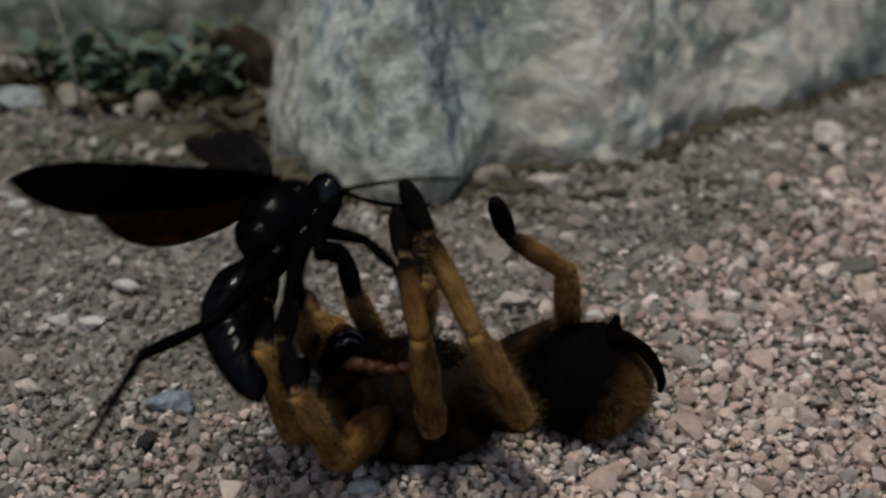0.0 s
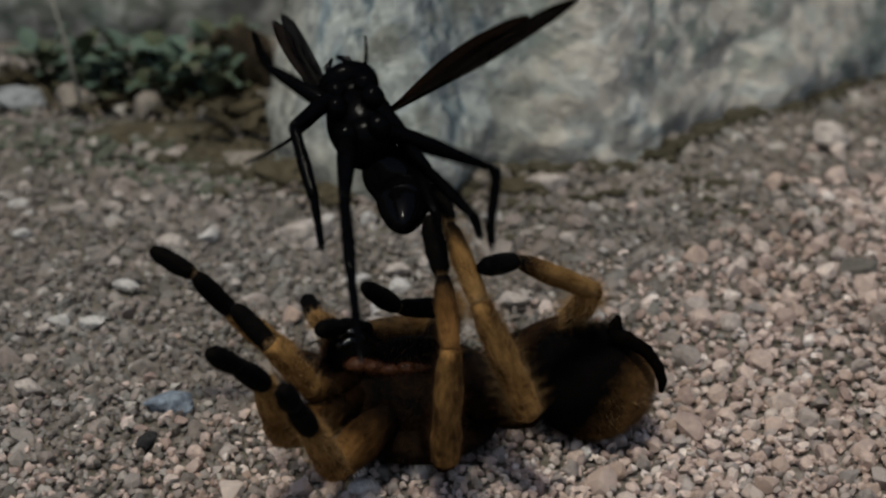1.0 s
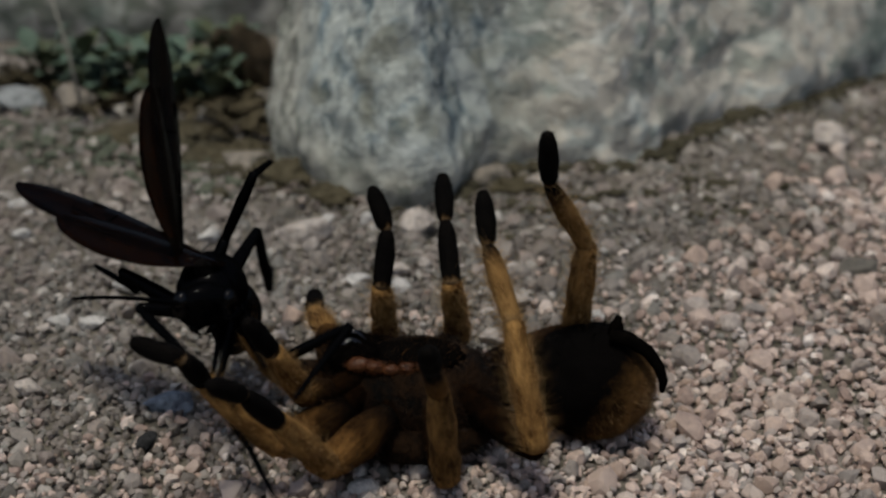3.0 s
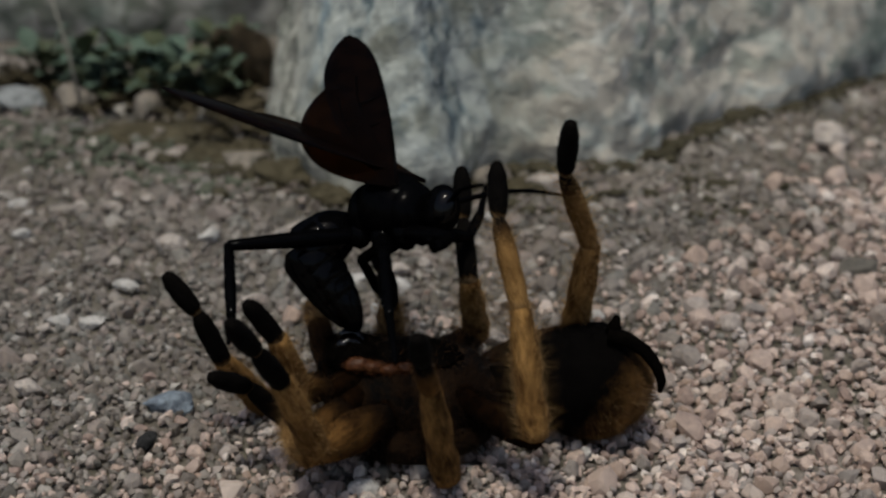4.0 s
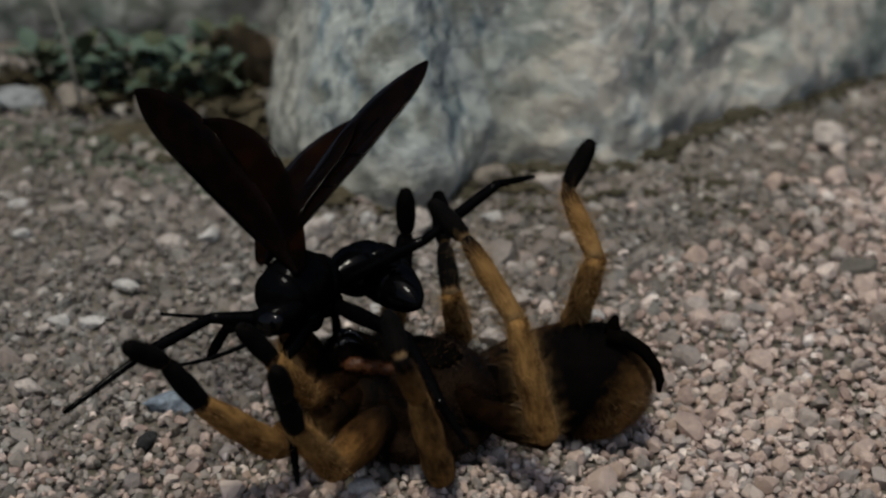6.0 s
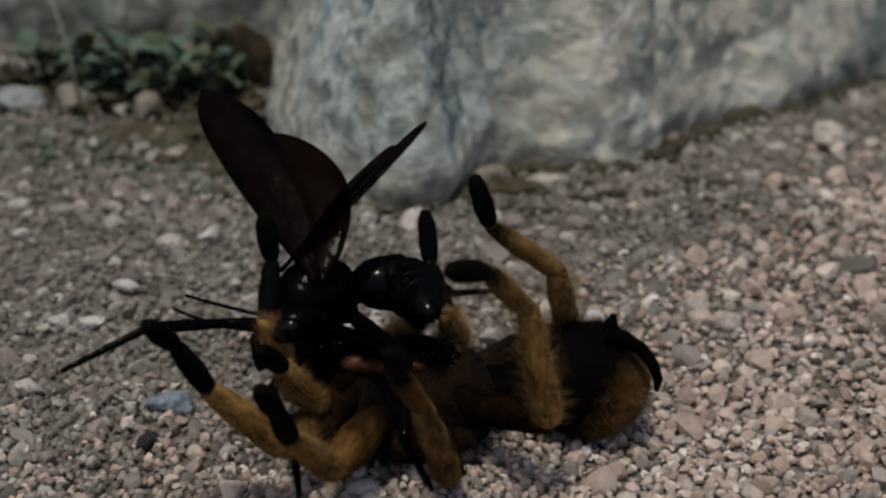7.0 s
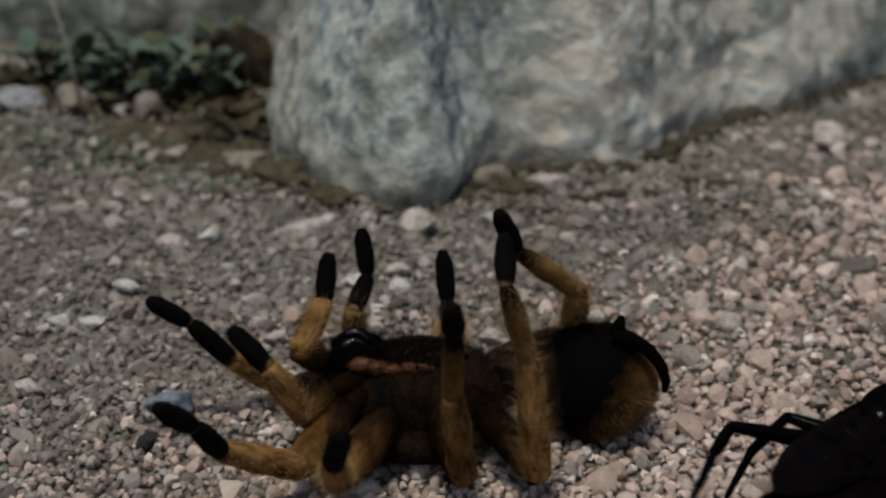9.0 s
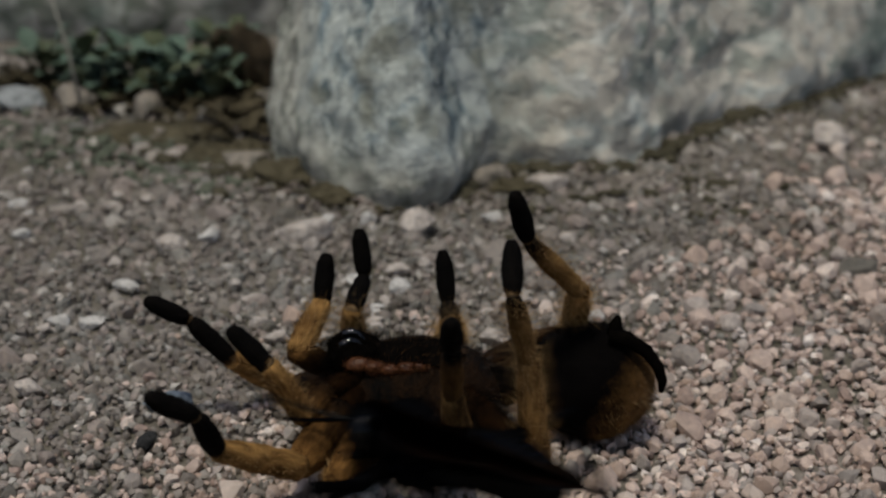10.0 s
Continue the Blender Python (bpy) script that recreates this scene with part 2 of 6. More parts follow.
SKIN_RED = simple("orange mouth skin", (0.030, 0.009, 0.003), (0.10, 0.035, 0.011), 0.5, 900, 0.2)


def shell_material(name, col, col2, gloss, rough, strength, scale):
    """Black chitin: a dark body under a thin even gloss."""
    m, n, l, b = mat(name, 0.9, spec=0.0)
    t = noise_node(n, l, scale, 4)
    l.new(ramp(n, l, t.outputs[0], [(0.3, col), (0.7, col2)]).outputs[0], b.inputs["Base Color"])
    bump(n, l, b, t.outputs[0], strength, 0.0004)
    shine = n.new("ShaderNodeBsdfGlossy")
    shine.inputs["Roughness"].default_value = rough
    l.new(b.inputs["Normal"].links[0].from_socket, shine.inputs["Normal"])
    ms = n.new("ShaderNodeMixShader")
    ms.inputs[0].default_value = gloss
    l.new(b.outputs[0], ms.inputs[1])
    l.new(shine.outputs[0], ms.inputs[2])
    l.new(ms.outputs[0], n["Material Output"].inputs[0])
    return m


SHELL = shell_material("glossy black shell", (0.0008, 0.0008, 0.001), (0.0018, 0.0018, 0.002), 0.011, 0.09, 0.12, 500)
SHELL_GLOSS = shell_material("polished black fang", (0.0016, 0.0012, 0.001), (0.004, 0.003, 0.0025), 0.060, 0.10, 0.5, 700)
SHELL_EYE = shell_material("glossy black eye", (0.0008, 0.0008, 0.001), (0.0018, 0.0018, 0.002), 0.024, 0.06, 0.1, 500)
SHELL_MATT = shell_material("velvet black shell", (0.0008, 0.0008, 0.0009), (0.0017, 0.0017, 0.0019), 0.004, 0.12, 0.25, 700)
LEAF = simple("low weed leaf", (0.070, 0.108, 0.080), (0.125, 0.172, 0.128), 0.7, 90, 0.2)
LEAF_OLIVE = simple("dull olive leaf", (0.048, 0.060, 0.030), (0.100, 0.112, 0.066), 0.8, 90, 0.2)
LITTER = simple("dead leaf", (0.028, 0.023, 0.012), (0.080, 0.064, 0.036), 0.8, 120, 0.2)
OLIVE = simple("olive brown soil", (0.035, 0.029, 0.016), (0.105, 0.090, 0.058), 0.95, 260, 0.1, strength=0.9)
MOSS = simple("dark moss", (0.036, 0.031, 0.019), (0.085, 0.076, 0.050), 0.95, 500, 0.1)
MOSS_GREY = simple("grey-green moss", (0.060, 0.068, 0.048), (0.125, 0.135, 0.100), 0.95, 500, 0.1)
STALK = simple("dry grass stalk", (0.20, 0.19, 0.16), (0.30, 0.28, 0.24), 0.7, 200, 0.3)


def wing_material(name, tint, share):
    m, n, l, b = mat(name, 0.9, spec=0.0)
    t = noise_node(n, l, 260, 3)
    r = ramp(n, l, t.outputs[0], [(0.35, (0.0014, 0.0008, 0.0007)), (0.65, (0.0046, 0.0022, 0.0014))])
    l.new(r.outputs[0], b.inputs["Base Color"])
    pleat = mapped_noise(n, l, (1, 0.4, 1), 260, 3, 0.5, 0.3)
    bump(n, l, b, pleat, 0.4, 0.0010)
    shine = n.new("ShaderNodeBsdfGlossy")
    shine.inputs["Roughness"].default_value = 0.14
    l.new(b.inputs["Normal"].links[0].from_socket, shine.inputs["Normal"])
    body = n.new("ShaderNodeMixShader")
    sheen = n.new("ShaderNodeFresnel")
    sheen.inputs["IOR"].default_value = 1.35
    share_of = n.new("ShaderNodeMath")
    share_of.operation = "MULTIPLY"
    share_of.inputs[1].default_value = 0.11
    l.new(sheen.outputs[0], share_of.inputs[0])
    l.new(share_of.outputs[0], body.inputs[0])
    l.new(b.outputs[0], body.inputs[1])
    l.new(shine.outputs[0], body.inputs[2])
    clear = n.new("ShaderNodeBsdfTransparent")
    clear.inputs[0].default_value = (*tint, 1)
    ms = n.new("ShaderNodeMixShader")
    ms.inputs[0].default_value = share
    l.new(body.outputs[0], ms.inputs[1])
    l.new(clear.outputs[0], ms.inputs[2])
    l.new(ms.outputs[0], n["Material Output"].inputs[0])
    return m


WING = wing_material("smoky wing membrane", (0.22, 0.10, 0.05), 0.035)
WING_RUST = wing_material("rusty wing membrane", (0.62, 0.35, 0.14), 0.20)


# ---- mesh helpers ----
def finish(bm, name, mats, smooth=True):
    me = bpy.data.meshes.new(name)
    bmesh.ops.recalc_face_normals(bm, faces=[f for f in bm.faces if f.material_index == 0])
    bm.to_mesh(me)
    bm.free()
    for m in mats if isinstance(mats, (list, tuple)) else [mats]:
        me.materials.append(m)
    me.polygons.foreach_set("use_smooth", [smooth] * len(me.polygons))
    return me


def part(name, bm, mats, parent, label="", m=None):
    ob = new(name, finish(bm, name, mats) if isinstance(bm, bmesh.types.BMesh) else bm)
    ob.parent = parent
    if m is not None:
        ob.matrix_basis = m
    return tagged(ob, label)


def lathe(bm, rows, sides=14, squash=1.0, wobble=0.0, bend=None):
    """Rings along +Y: rows of (y, radius); squash flattens in Z."""
    rings = []
    for y, r in rows:
        ox, oz = bend(y) if bend else (0, 0)
        ring = []
        for k in range(sides):
            a = 2 * math.pi * k / sides
            rr = r * (1 + wobble * noise.noise((y * 400, math.cos(a) * 2, math.sin(a) * 2)))
            ring.append(bm.verts.new((ox + rr * math.cos(a), y, oz + rr * squash * math.sin(a))))
        rings.append(ring)
    for p, q in zip(rings, rings[1:]):
        for k in range(sides):
            bm.faces.new((p[k], p[(k + 1) % sides], q[(k + 1) % sides], q[k]))
    bm.faces.new(rings[0][::-1])
    bm.faces.new(rings[-1])
    return bm


def profile(length, shape, steps=12):
    """Rows for lathe: shape is a list of (share of length, radius), eased between, with rounded ends."""
    xs, rs = zip(*shape)
    rows = []
    for i in range(steps + 1):
        s = i / steps
        rows.append((s * length, float(np.interp(s, xs, rs))))
    return [(-rows[0][1] * 0.35, rows[0][1] * 0.55)] + rows + [(length + rows[-1][1] * 0.35, rows[-1][1] * 0.5)]


def blob(bm, centre, axes, sub=3, rough=0.0, scale=100.0, seed=0.0, mat_index=0):
    got = bmesh.ops.create_icosphere(bm, subdivisions=sub, radius=1.0)["verts"]
    for v in got:
        d = v.co.normalized()
        k = 1 + rough * noise.fractal(d * scale + Vector((seed, seed * 1.7, 3.1)), 0.9, 2.1, 4)
        v.co = Vector((d.x * axes[0] * k + centre[0], d.y * axes[1] * k + centre[1], d.z * axes[2] * k + centre[2]))
    return got


def hair(bm, rng, spots, length, width, lean, index):
    """Thin tapering hairs: spots are (place, outward normal, lean direction)."""
    for place, out, along in spots:
        L = length * rng.uniform(0.5, 1.25)
        way = (out + along * lean * rng.uniform(0.4, 1.4) + Vector((rng.gauss(0, .25), rng.gauss(0, .25), rng.gauss(0, .25)))).normalized()
        side = way.orthogonal().normalized() * width
        a, b = bm.verts.new(place - side), bm.verts.new(place + side)
        c = bm.verts.new(place + way * L)
        bm.faces.new((a, b, c)).material_index = index


def fur_on(bm, rng, rows, count, length, squash=1.0, width=0.00006, lean=0.8, index=1):
    """Hair round a lathed limb."""
    ys, rs = zip(*rows)
    spots = []
    for _ in range(count):
        y = rng.uniform(ys[0], ys[-1])
        r = float(np.interp(y, ys, rs))
        a = rng.uniform(0, 2 * math.pi)
        out = Vector((math.cos(a), 0, math.sin(a)))
        spots.append((Vector((r * math.cos(a) * 0.95, y, r * squash * math.sin(a) * 0.95)), out, Vector((0, 1, 0))))
    hair(bm, rng, spots, length, width, lean, index)


def fur_blob(bm, rng, centre, axes, count, length, width, along, index=1, keep=None):
    spots = []
    while len(spots) < count:
        d = Vector((rng.gauss(0, 1), rng.gauss(0, 1), rng.gauss(0, 1))).normalized()
        if keep and not keep(d):
            continue
        p = Vector((d.x * axes[0], d.y * axes[1], d.z * axes[2])) * 0.97 + Vector(centre)
        o = Vector((d.x / axes[0], d.y / axes[1], d.z / axes[2])).normalized()
        spots.append((p, o, Vector(along)))
    hair(bm, rng, spots, length, width, 0.8, index)


def empty(name, label, category, m=None):
    ob = new(name)
    ob.empty_display_size = 0.01
    if m is not None:
        ob.matrix_basis = m
    return tagged(ob, label, category)


# ---- ground ----
def ground_height(x, y):
    return (0.0018 * noise.noise((x * 28, y * 28, 0.3)) + 0.0008 * noise.noise((x * 90, y * 90, 1.3))) * min(1.0, 3.0 / (1 + 4 * (x * x + y * y)))


def make_ground():
    line = [-60, -20, -6, -2, -1, -0.6, -0.4] + [i * 0.01 for i in range(-30, 31)] + [0.4, 0.6, 1, 2, 6, 20, 60]
    verts = [(x, y + 0.1, ground_height(x, y + 0.1) - 0.0006) for y in line for x in line]
    n = len(line)
    faces = [(j * n + i, j * n + i + 1, (j + 1) * n + i + 1, (j + 1) * n + i) for j in range(n - 1) for i in range(n - 1)]
    me = bpy.data.meshes.new("ground")
    me.from_pydata(verts, [], faces)
    me.materials.append(SOIL)
    me.polygons.foreach_set("use_smooth", [True] * len(faces))
    return tagged(new("ground", me), "gritty grey-brown soil under loose granite gravel", "ground", kind="structure")


GROUND = make_ground()


def pebble_shape(seed, sub=2):
    """An angular chip: a lump cut by many planes."""
    rng = random.Random(seed)
    bm = bmesh.new()
    ax = (rng.uniform(0.85, 1.35), rng.uniform(0.75, 1.1), rng.uniform(0.6, 0.9))
    blob(bm, (0, 0, 0), ax, sub, 0.30, 1.1, seed * 3.7)
    for _ in range(13):
        d = Vector((rng.gauss(0, 1), rng.gauss(0, 1), rng.gauss(0, 1))).normalized()
        at = rng.uniform(0.40, 0.66)
        for v in bm.verts:
            over = v.co.dot(d) - at
            if over > 0:
                v.co -= d * over * 0.97
    return bm


# ---- boulders ----
def boulder(name, label, centre, axes, material, seed, rough=0.16, turn=0.0, sub=5, square=2.0, cuts=()):
    bm = bmesh.new()
    blob(bm, (0, 0, 0), axes, sub, rough, 1.3, seed)
    for v in bm.verts:
        s = [abs(c / a) for c, a in zip(v.co, axes)]
        v.co *= max(0.2, sum(k ** 2 for k in s)) ** 0.5 / sum(k ** square for k in s) ** (1 / square)
    rng = random.Random(seed)
    for _ in range(7):
        d = Vector((rng.gauss(0, 1), rng.gauss(0, 1), rng.gauss(0, 0.7))).normalized()
        at = rng.uniform(0.84, 0.97) * Vector((d.x * axes[0], d.y * axes[1], d.z * axes[2])).length
        for v in bm.verts:
            over = v.co.dot(d) - at
            if over > 0:
                v.co -= d * over * 0.7
    for d, at in cuts:
        d = Vector(d).normalized()
        for v in bm.verts:
            over = v.co.dot(d) - at
            if over > 0:
                v.co -= d * over * 0.7
    for v in bm.verts:
        d = v.co.normalized()
        v.co += d * (0.0016 * noise.fractal(v.co * 130, 0.8, 2.1, 4) + 0.0028 * noise.noise(v.co * 48 + Vector((seed, 0, 0))))
    ob = new(name, finish(bm, name, material))
    ob.matrix_basis = pose(*centre, 0, 0, turn)
    return tagged(ob, label, "rock")


def great_boulder():
    """One long rock: a plan outline carried up in rings, undercut at its foot and leaning back above."""
    plan = [(-0.0365, 0.215), (-0.0415, 0.170), (-0.0375, 0.146), (-0.0245, 0.1225), (-0.0120, 0.1095), (-0.0005, 0.1135), (0.0065, 0.1290), (0.0130, 0.1400),
            (0.0265, 0.1370), (0.0410, 0.1410), (0.0540, 0.1600), (0.0710, 0.1820), (0.0880, 0.1900), (0.1140, 0.2200), (0.1600, 0.2700), (0.1400, 0.3300), (0.0400, 0.3200)]
    n = len(plan)
    ring = []
    for i in range(n):
        a, b, c, d = (Vector(plan[(i + k) % n]) for k in (-1, 0, 1, 2))
        for k in range(14):
            t = k / 14
            ring.append(0.5 * (2 * b + (c - a) * t + (2 * a - 5 * b + 4 * c - d) * t * t + (3 * b - a - 3 * c + d) * t ** 3) * 0.75 + b.lerp(c, t) * 0.25)
    m = len(ring)
    for _ in range(9):
        ring = [(ring[i - 1] + ring[i] * 2 + ring[(i + 1) % m]) / 4 for i in range(m)]
    out = []
    for i in range(m):
        way = (ring[(i + 1) % m] - ring[i - 1]).normalized()
        out.append(Vector((way.y, -way.x)))
    for _ in range(12):
        out = [(out[i - 1] + out[i] * 2 + out[(i + 1) % m]).normalized() for i in range(m)]
    base = Vector((0.03, 0.20))
    bm = bmesh.new()
    levels = []
    for k in range(56):
        z = -0.006 + 0.098 * (k / 55) ** 1.15
        inset = 0.0010 * max(0.0, 1 - max(z, 0) / 0.007) ** 1.6 - 0.0006 + 0.27 * max(0.0, z - 0.006) + 6.0 * max(0.0, z - 0.06) ** 2
        row = []
        for p, o in zip(ring, out):
            q = p - o * inset
            v = Vector((q.x, q.y, z))
            bulge = 0.0026 * noise.noise(v * 42 + Vector((3, 1, 7))) + 0.0013 * noise.fractal(v * 120, 0.8, 2.1, 4)
            row.append(bm.verts.new((v.x + o.x * bulge - base.x, v.y + o.y * bulge - base.y, v.z + bulge * 0.4)))
        levels.append(row)
    for a, b in zip(levels, levels[1:]):
        for i in range(m):
            bm.faces.new((a[i], a[(i + 1) % m], b[(i + 1) % m], b[i]))
    bm.faces.new(levels[-1])
    bm.faces.new(levels[0][::-1])
    ob = new("boulder", finish(bm, "boulder", ROCK_GREAT))
    ob.matrix_basis = pose(base.x, base.y, 0)
    return tagged(ob, "large boulder, pale and blue-veined at one end, brown granite beyond", "rock")


great_boulder()
boulder("boulder", "dull green-grey rock behind low weeds", (-0.095, 0.305, 0.012), (0.085, 0.04, 0.075), ROCK_DIM, 12, 0.16)


def mound(label, x, y, sx, sy, sz, seed):
    """A low lump of bare soil."""
    bm = bmesh.new()
    blob(bm, (0, 0, 0), (sx, sy, sz), 4, 0.35, 2.2, seed)
    for v in bm.verts:
        v.co.z += 0.0006 * noise.noise(v.co * 700)
    ob = new("soil_mound", finish(bm, "soil_mound", OLIVE))
    ob.matrix_basis = pose(x, y, ground_height(x, y) - sz * 0.15)
    return tagged(ob, label, "soil")


mound("low lump of dark olive soil beside the pale boulder", -0.0500, 0.150, 0.009, 0.013, 0.0022, 1)
mound("low lump of olive-brown soil at the pale boulder's foot", -0.0345, 0.1320, 0.0085, 0.0070, 0.0040, 2)
mound("low lump of olive-brown soil at the pale boulder's foot", -0.0235, 0.1180, 0.0055, 0.0060, 0.0024, 3)
mound("flat patch of dark soil before low weeds", -0.0690, 0.163, 0.015, 0.011, 0.0015, 5)
mound("low lump of olive soil at the granite's foot", 0.0185, 0.1225, 0.0080, 0.0050, 0.0028, 4)

# ---- single stones on the gravel ----
def stone(label, x, y, sx, sy, sz, material, seed, turn=0):
    bm = pebble_shape(seed, 3)
    for v in bm.verts:
        v.co = Vector((v.co.x * sx, v.co.y * sy, v.co.z * sz))
    ob = new("stone", finish(bm, "stone", material))
    ob.matrix_basis = pose(x, y, ground_height(x, y) + sz * 0.35, 0, 0, turn)
    return tagged(ob, label, "stone", "loose stones on the gravel")


for spec in (
    ("flat pale stone lying in grey gravel", -0.0275, 0.0925, 0.009, 0.006, 0.0036, STONE, 21, 20),
    ("rounded pale stone before the boulder", -0.0055, 0.0960, 0.0050, 0.0050, 0.0048, STONE, 22, 0),
    ("small round pale stone before the boulder", -0.0150, 0.1020, 0.0026, 0.0026, 0.0026, STONE_WHITE, 23, 0),
    ("bluish pale stone lying in gravel", -0.0520, 0.0840, 0.0048, 0.0040, 0.0034, STONE, 24, 40),
    ("white quartz pebble lying in gravel", -0.0460, 0.0890, 0.0026, 0.0022, 0.0024, STONE_WHITE, 25, 10),
    ("white quartz pebble lying in gravel", -0.0235, 0.1010, 0.0028, 0.0022, 0.0020, STONE_WHITE, 26, 70),
    ("blue-grey stone beside the tarantula", -0.0412, 0.0130, 0.0050, 0.0038, 0.0034, STONE_BLUE, 27, 15),
    ("black stone lying in gravel", -0.0430, 0.0010, 0.0024, 0.0024, 0.0022, STONE_BLACK, 28, 15),
    ("small dark stone lying in gravel", -0.0555, 0.0650, 0.0022, 0.0015, 0.0012, STONE_BLACK, 29, -15),
    ("white quartz stone before the tarantula", -0.0108, -0.0105, 0.0030, 0.0026, 0.0022, STONE_WHITE, 30, 15),
    ("white pebble beside the tarantula's abdomen", 0.0205, -0.0015, 0.0015, 0.0014, 0.0017, STONE_WHITE, 31, 15),
    ("pale stone near the granite boulder", 0.0228, 0.1215, 0.0062, 0.0046, 0.0040, STONE, 32, 5),
    ("pale grey stone beside low weeds", -0.1085, 0.1950, 0.010, 0.008, 0.0062, STONE_PALE, 33, 5),
    ("brown stone at the weeds' foot", -0.0735, 0.1830, 0.007, 0.006, 0.0050, ROCK_DARK, 34, 5),
    ("brown stone at the weeds' foot", -0.0930, 0.1900, 0.008, 0.007, 0.0060, ROCK_DARK, 35, 50),
    ("mossy brown stone against the boulder", -0.0430, 0.1420, 0.009, 0.007, 0.0038, ROCK_DARK, 36, 0),
    # two added lumps, coloured dark in place of the shade beside the boulder
    ("dark brown lump standing in for shade in the cleft beside the pale boulder", -0.0500, 0.2040, 0.0075, 0.0060, 0.0200, STONE_SHADE, 43, 0),
    ("dark brown lump standing in for shade behind low weeds", -0.0590, 0.2250, 0.0080, 0.0060, 0.0150, STONE_SHADE, 44, 30),
    ("reddish stone at the gravel's edge", -0.0640, 0.0190, 0.0032, 0.0028, 0.0022, STONE, 37, 0),
    ("pale stone at the granite boulder's foot", 0.0900, 0.1560, 0.0080, 0.0060, 0.0050, STONE, 38, 0),
    ("dull stone before the granite boulder", 0.0105, 0.1300, 0.0056, 0.0048, 0.0042, ROCK_DARK, 39, 0),
    ("white pebble lying behind the tarantula", 0.0260, 0.0490, 0.0028, 0.0020, 0.0020, STONE_WHITE, 40, 0),
):
    stone(*spec)

clumps_olive = [(-0.064, 0.168), (-0.052, 0.150), (-0.040, 0.136), (-0.030, 0.122)]
rng = random.Random(41)
for k in range(46):
    y = rng.uniform(0.03, 0.15)
    x = rng.uniform(-0.062 - 0.26 * y, 0.01 + 0.2 * y)
    if y > 0.105 and x > -0.06:
        continue
    s = rng.uniform(0.0013, 0.0027)
    pale = rng.random() < 0.35
    stone("small white quartz stone in dull grit" if pale else "small brownish stone in dull grit", x, y, s * rng.uniform(1, 1.5), s, s * rng.uniform(0.6, 0.9), STONE_WHITE if pale else STONE, 60 + k, rng.uniform(0, 180))


# ---- weeds in the background ----
def leaf_mesh(bm, base, way, up, length, width, index=0):
    side = way.cross(up).normalized() * width
    rows = []
    for s, w in ((0, 0.15), (0.25, 0.8), (0.5, 1.0), (0.75, 0.7), (1.0, 0.05)):
        c = base + way * length * s + up * length * 0.25 * math.sin(s * 2.6)
        rows.append([bm.verts.new(c - side * w), bm.verts.new(c - up * width * 0.25), bm.verts.new(c + side * w)])
    for p, q in zip(rows, rows[1:]):
        for k in (0, 1):
            bm.faces.new((p[k], p[k + 1], q[k + 1], q[k])).material_index = index


def weed(x, y, size, seed, leaves=34):
    rng = random.Random(seed)
    thing = empty("weed", "low green-grey weed growing at the boulder's foot", "plant", pose(x, y, ground_height(x, y)))
    tagged(thing, group="weeds beside the boulder")
    bm = bmesh.new()
    for k in range(4):
        a = rng.uniform(0, 6.28)
        top = Vector((math.cos(a) * size * 0.5, math.sin(a) * size * 0.5, size * rng.uniform(0.4, 0.9)))
        rows = [(0, 0.0006), (top.length * 0.5, 0.0005), (top.length, 0.0003)]
        before = set(bm.verts)
        lathe(bm, rows, 6)
        q = Vector((0, 1, 0)).rotation_difference(top.normalized()).to_matrix()
        for v in bm.verts:
            if v not in before:
                v.co = q @ v.co
    part("stem", bm, LITTER, thing, "thin brown stem")
    for k in range(leaves):
        a, r = rng.uniform(0, 6.28), rng.uniform(0.05, 0.5) * size
        base = Vector((math.cos(a) * r, math.sin(a) * r, rng.uniform(0.15, 0.75) * size))
        way = Vector((math.cos(a) + rng.gauss(0, .5), math.sin(a) + rng.gauss(0, .5), rng.uniform(-0.3, 0.6))).normalized()
        up = (Vector((0, 0, 1)) - way * way.z).normalized()
        lb = bmesh.new()
        leaf_mesh(lb, base, way, up, size * rng.uniform(0.34, 0.7), size * rng.uniform(0.13, 0.25))
        part("leaf", lb, LEAF_OLIVE if rng.random() < 0.42 else LEAF, thing)
    return thing


for spec in ((-0.094, 0.212, 0.015, 1), (-0.080, 0.206, 0.016, 2), (-0.066, 0.200, 0.016, 3), (-0.059, 0.195, 0.012, 4), (-0.088, 0.200, 0.011, 10), (-0.070, 0.194, 0.012, 11), (-0.105, 0.216, 0.013, 7), (-0.060, 0.222, 0.015, 9)):
    weed(*spec)


def stalk(x, y, top, seed):
    bm = bmesh.new()
    way = Vector(top) - Vector((x, y, 0))
    lathe(bm, [(0, 0.0005), (way.length * 0.5, 0.0004), (way.length, 0.0002)], 6, bend=lambda s: (0.002 * math.sin(s * 60), 0))
    ob = new("grass_stalk", finish(bm, "grass_stalk", STALK))
    ob.matrix_basis = Matrix.Translation((x, y, ground_height(x, y))) @ Vector((0, 1, 0)).rotation_difference(way.normalized()).to_matrix().to_4x4()
    return tagged(ob, "pale dry grass stalk leaning by the weeds", "grass")


stalk(-0.0900, 0.185, (-0.1000, 0.192, 0.032), 1)


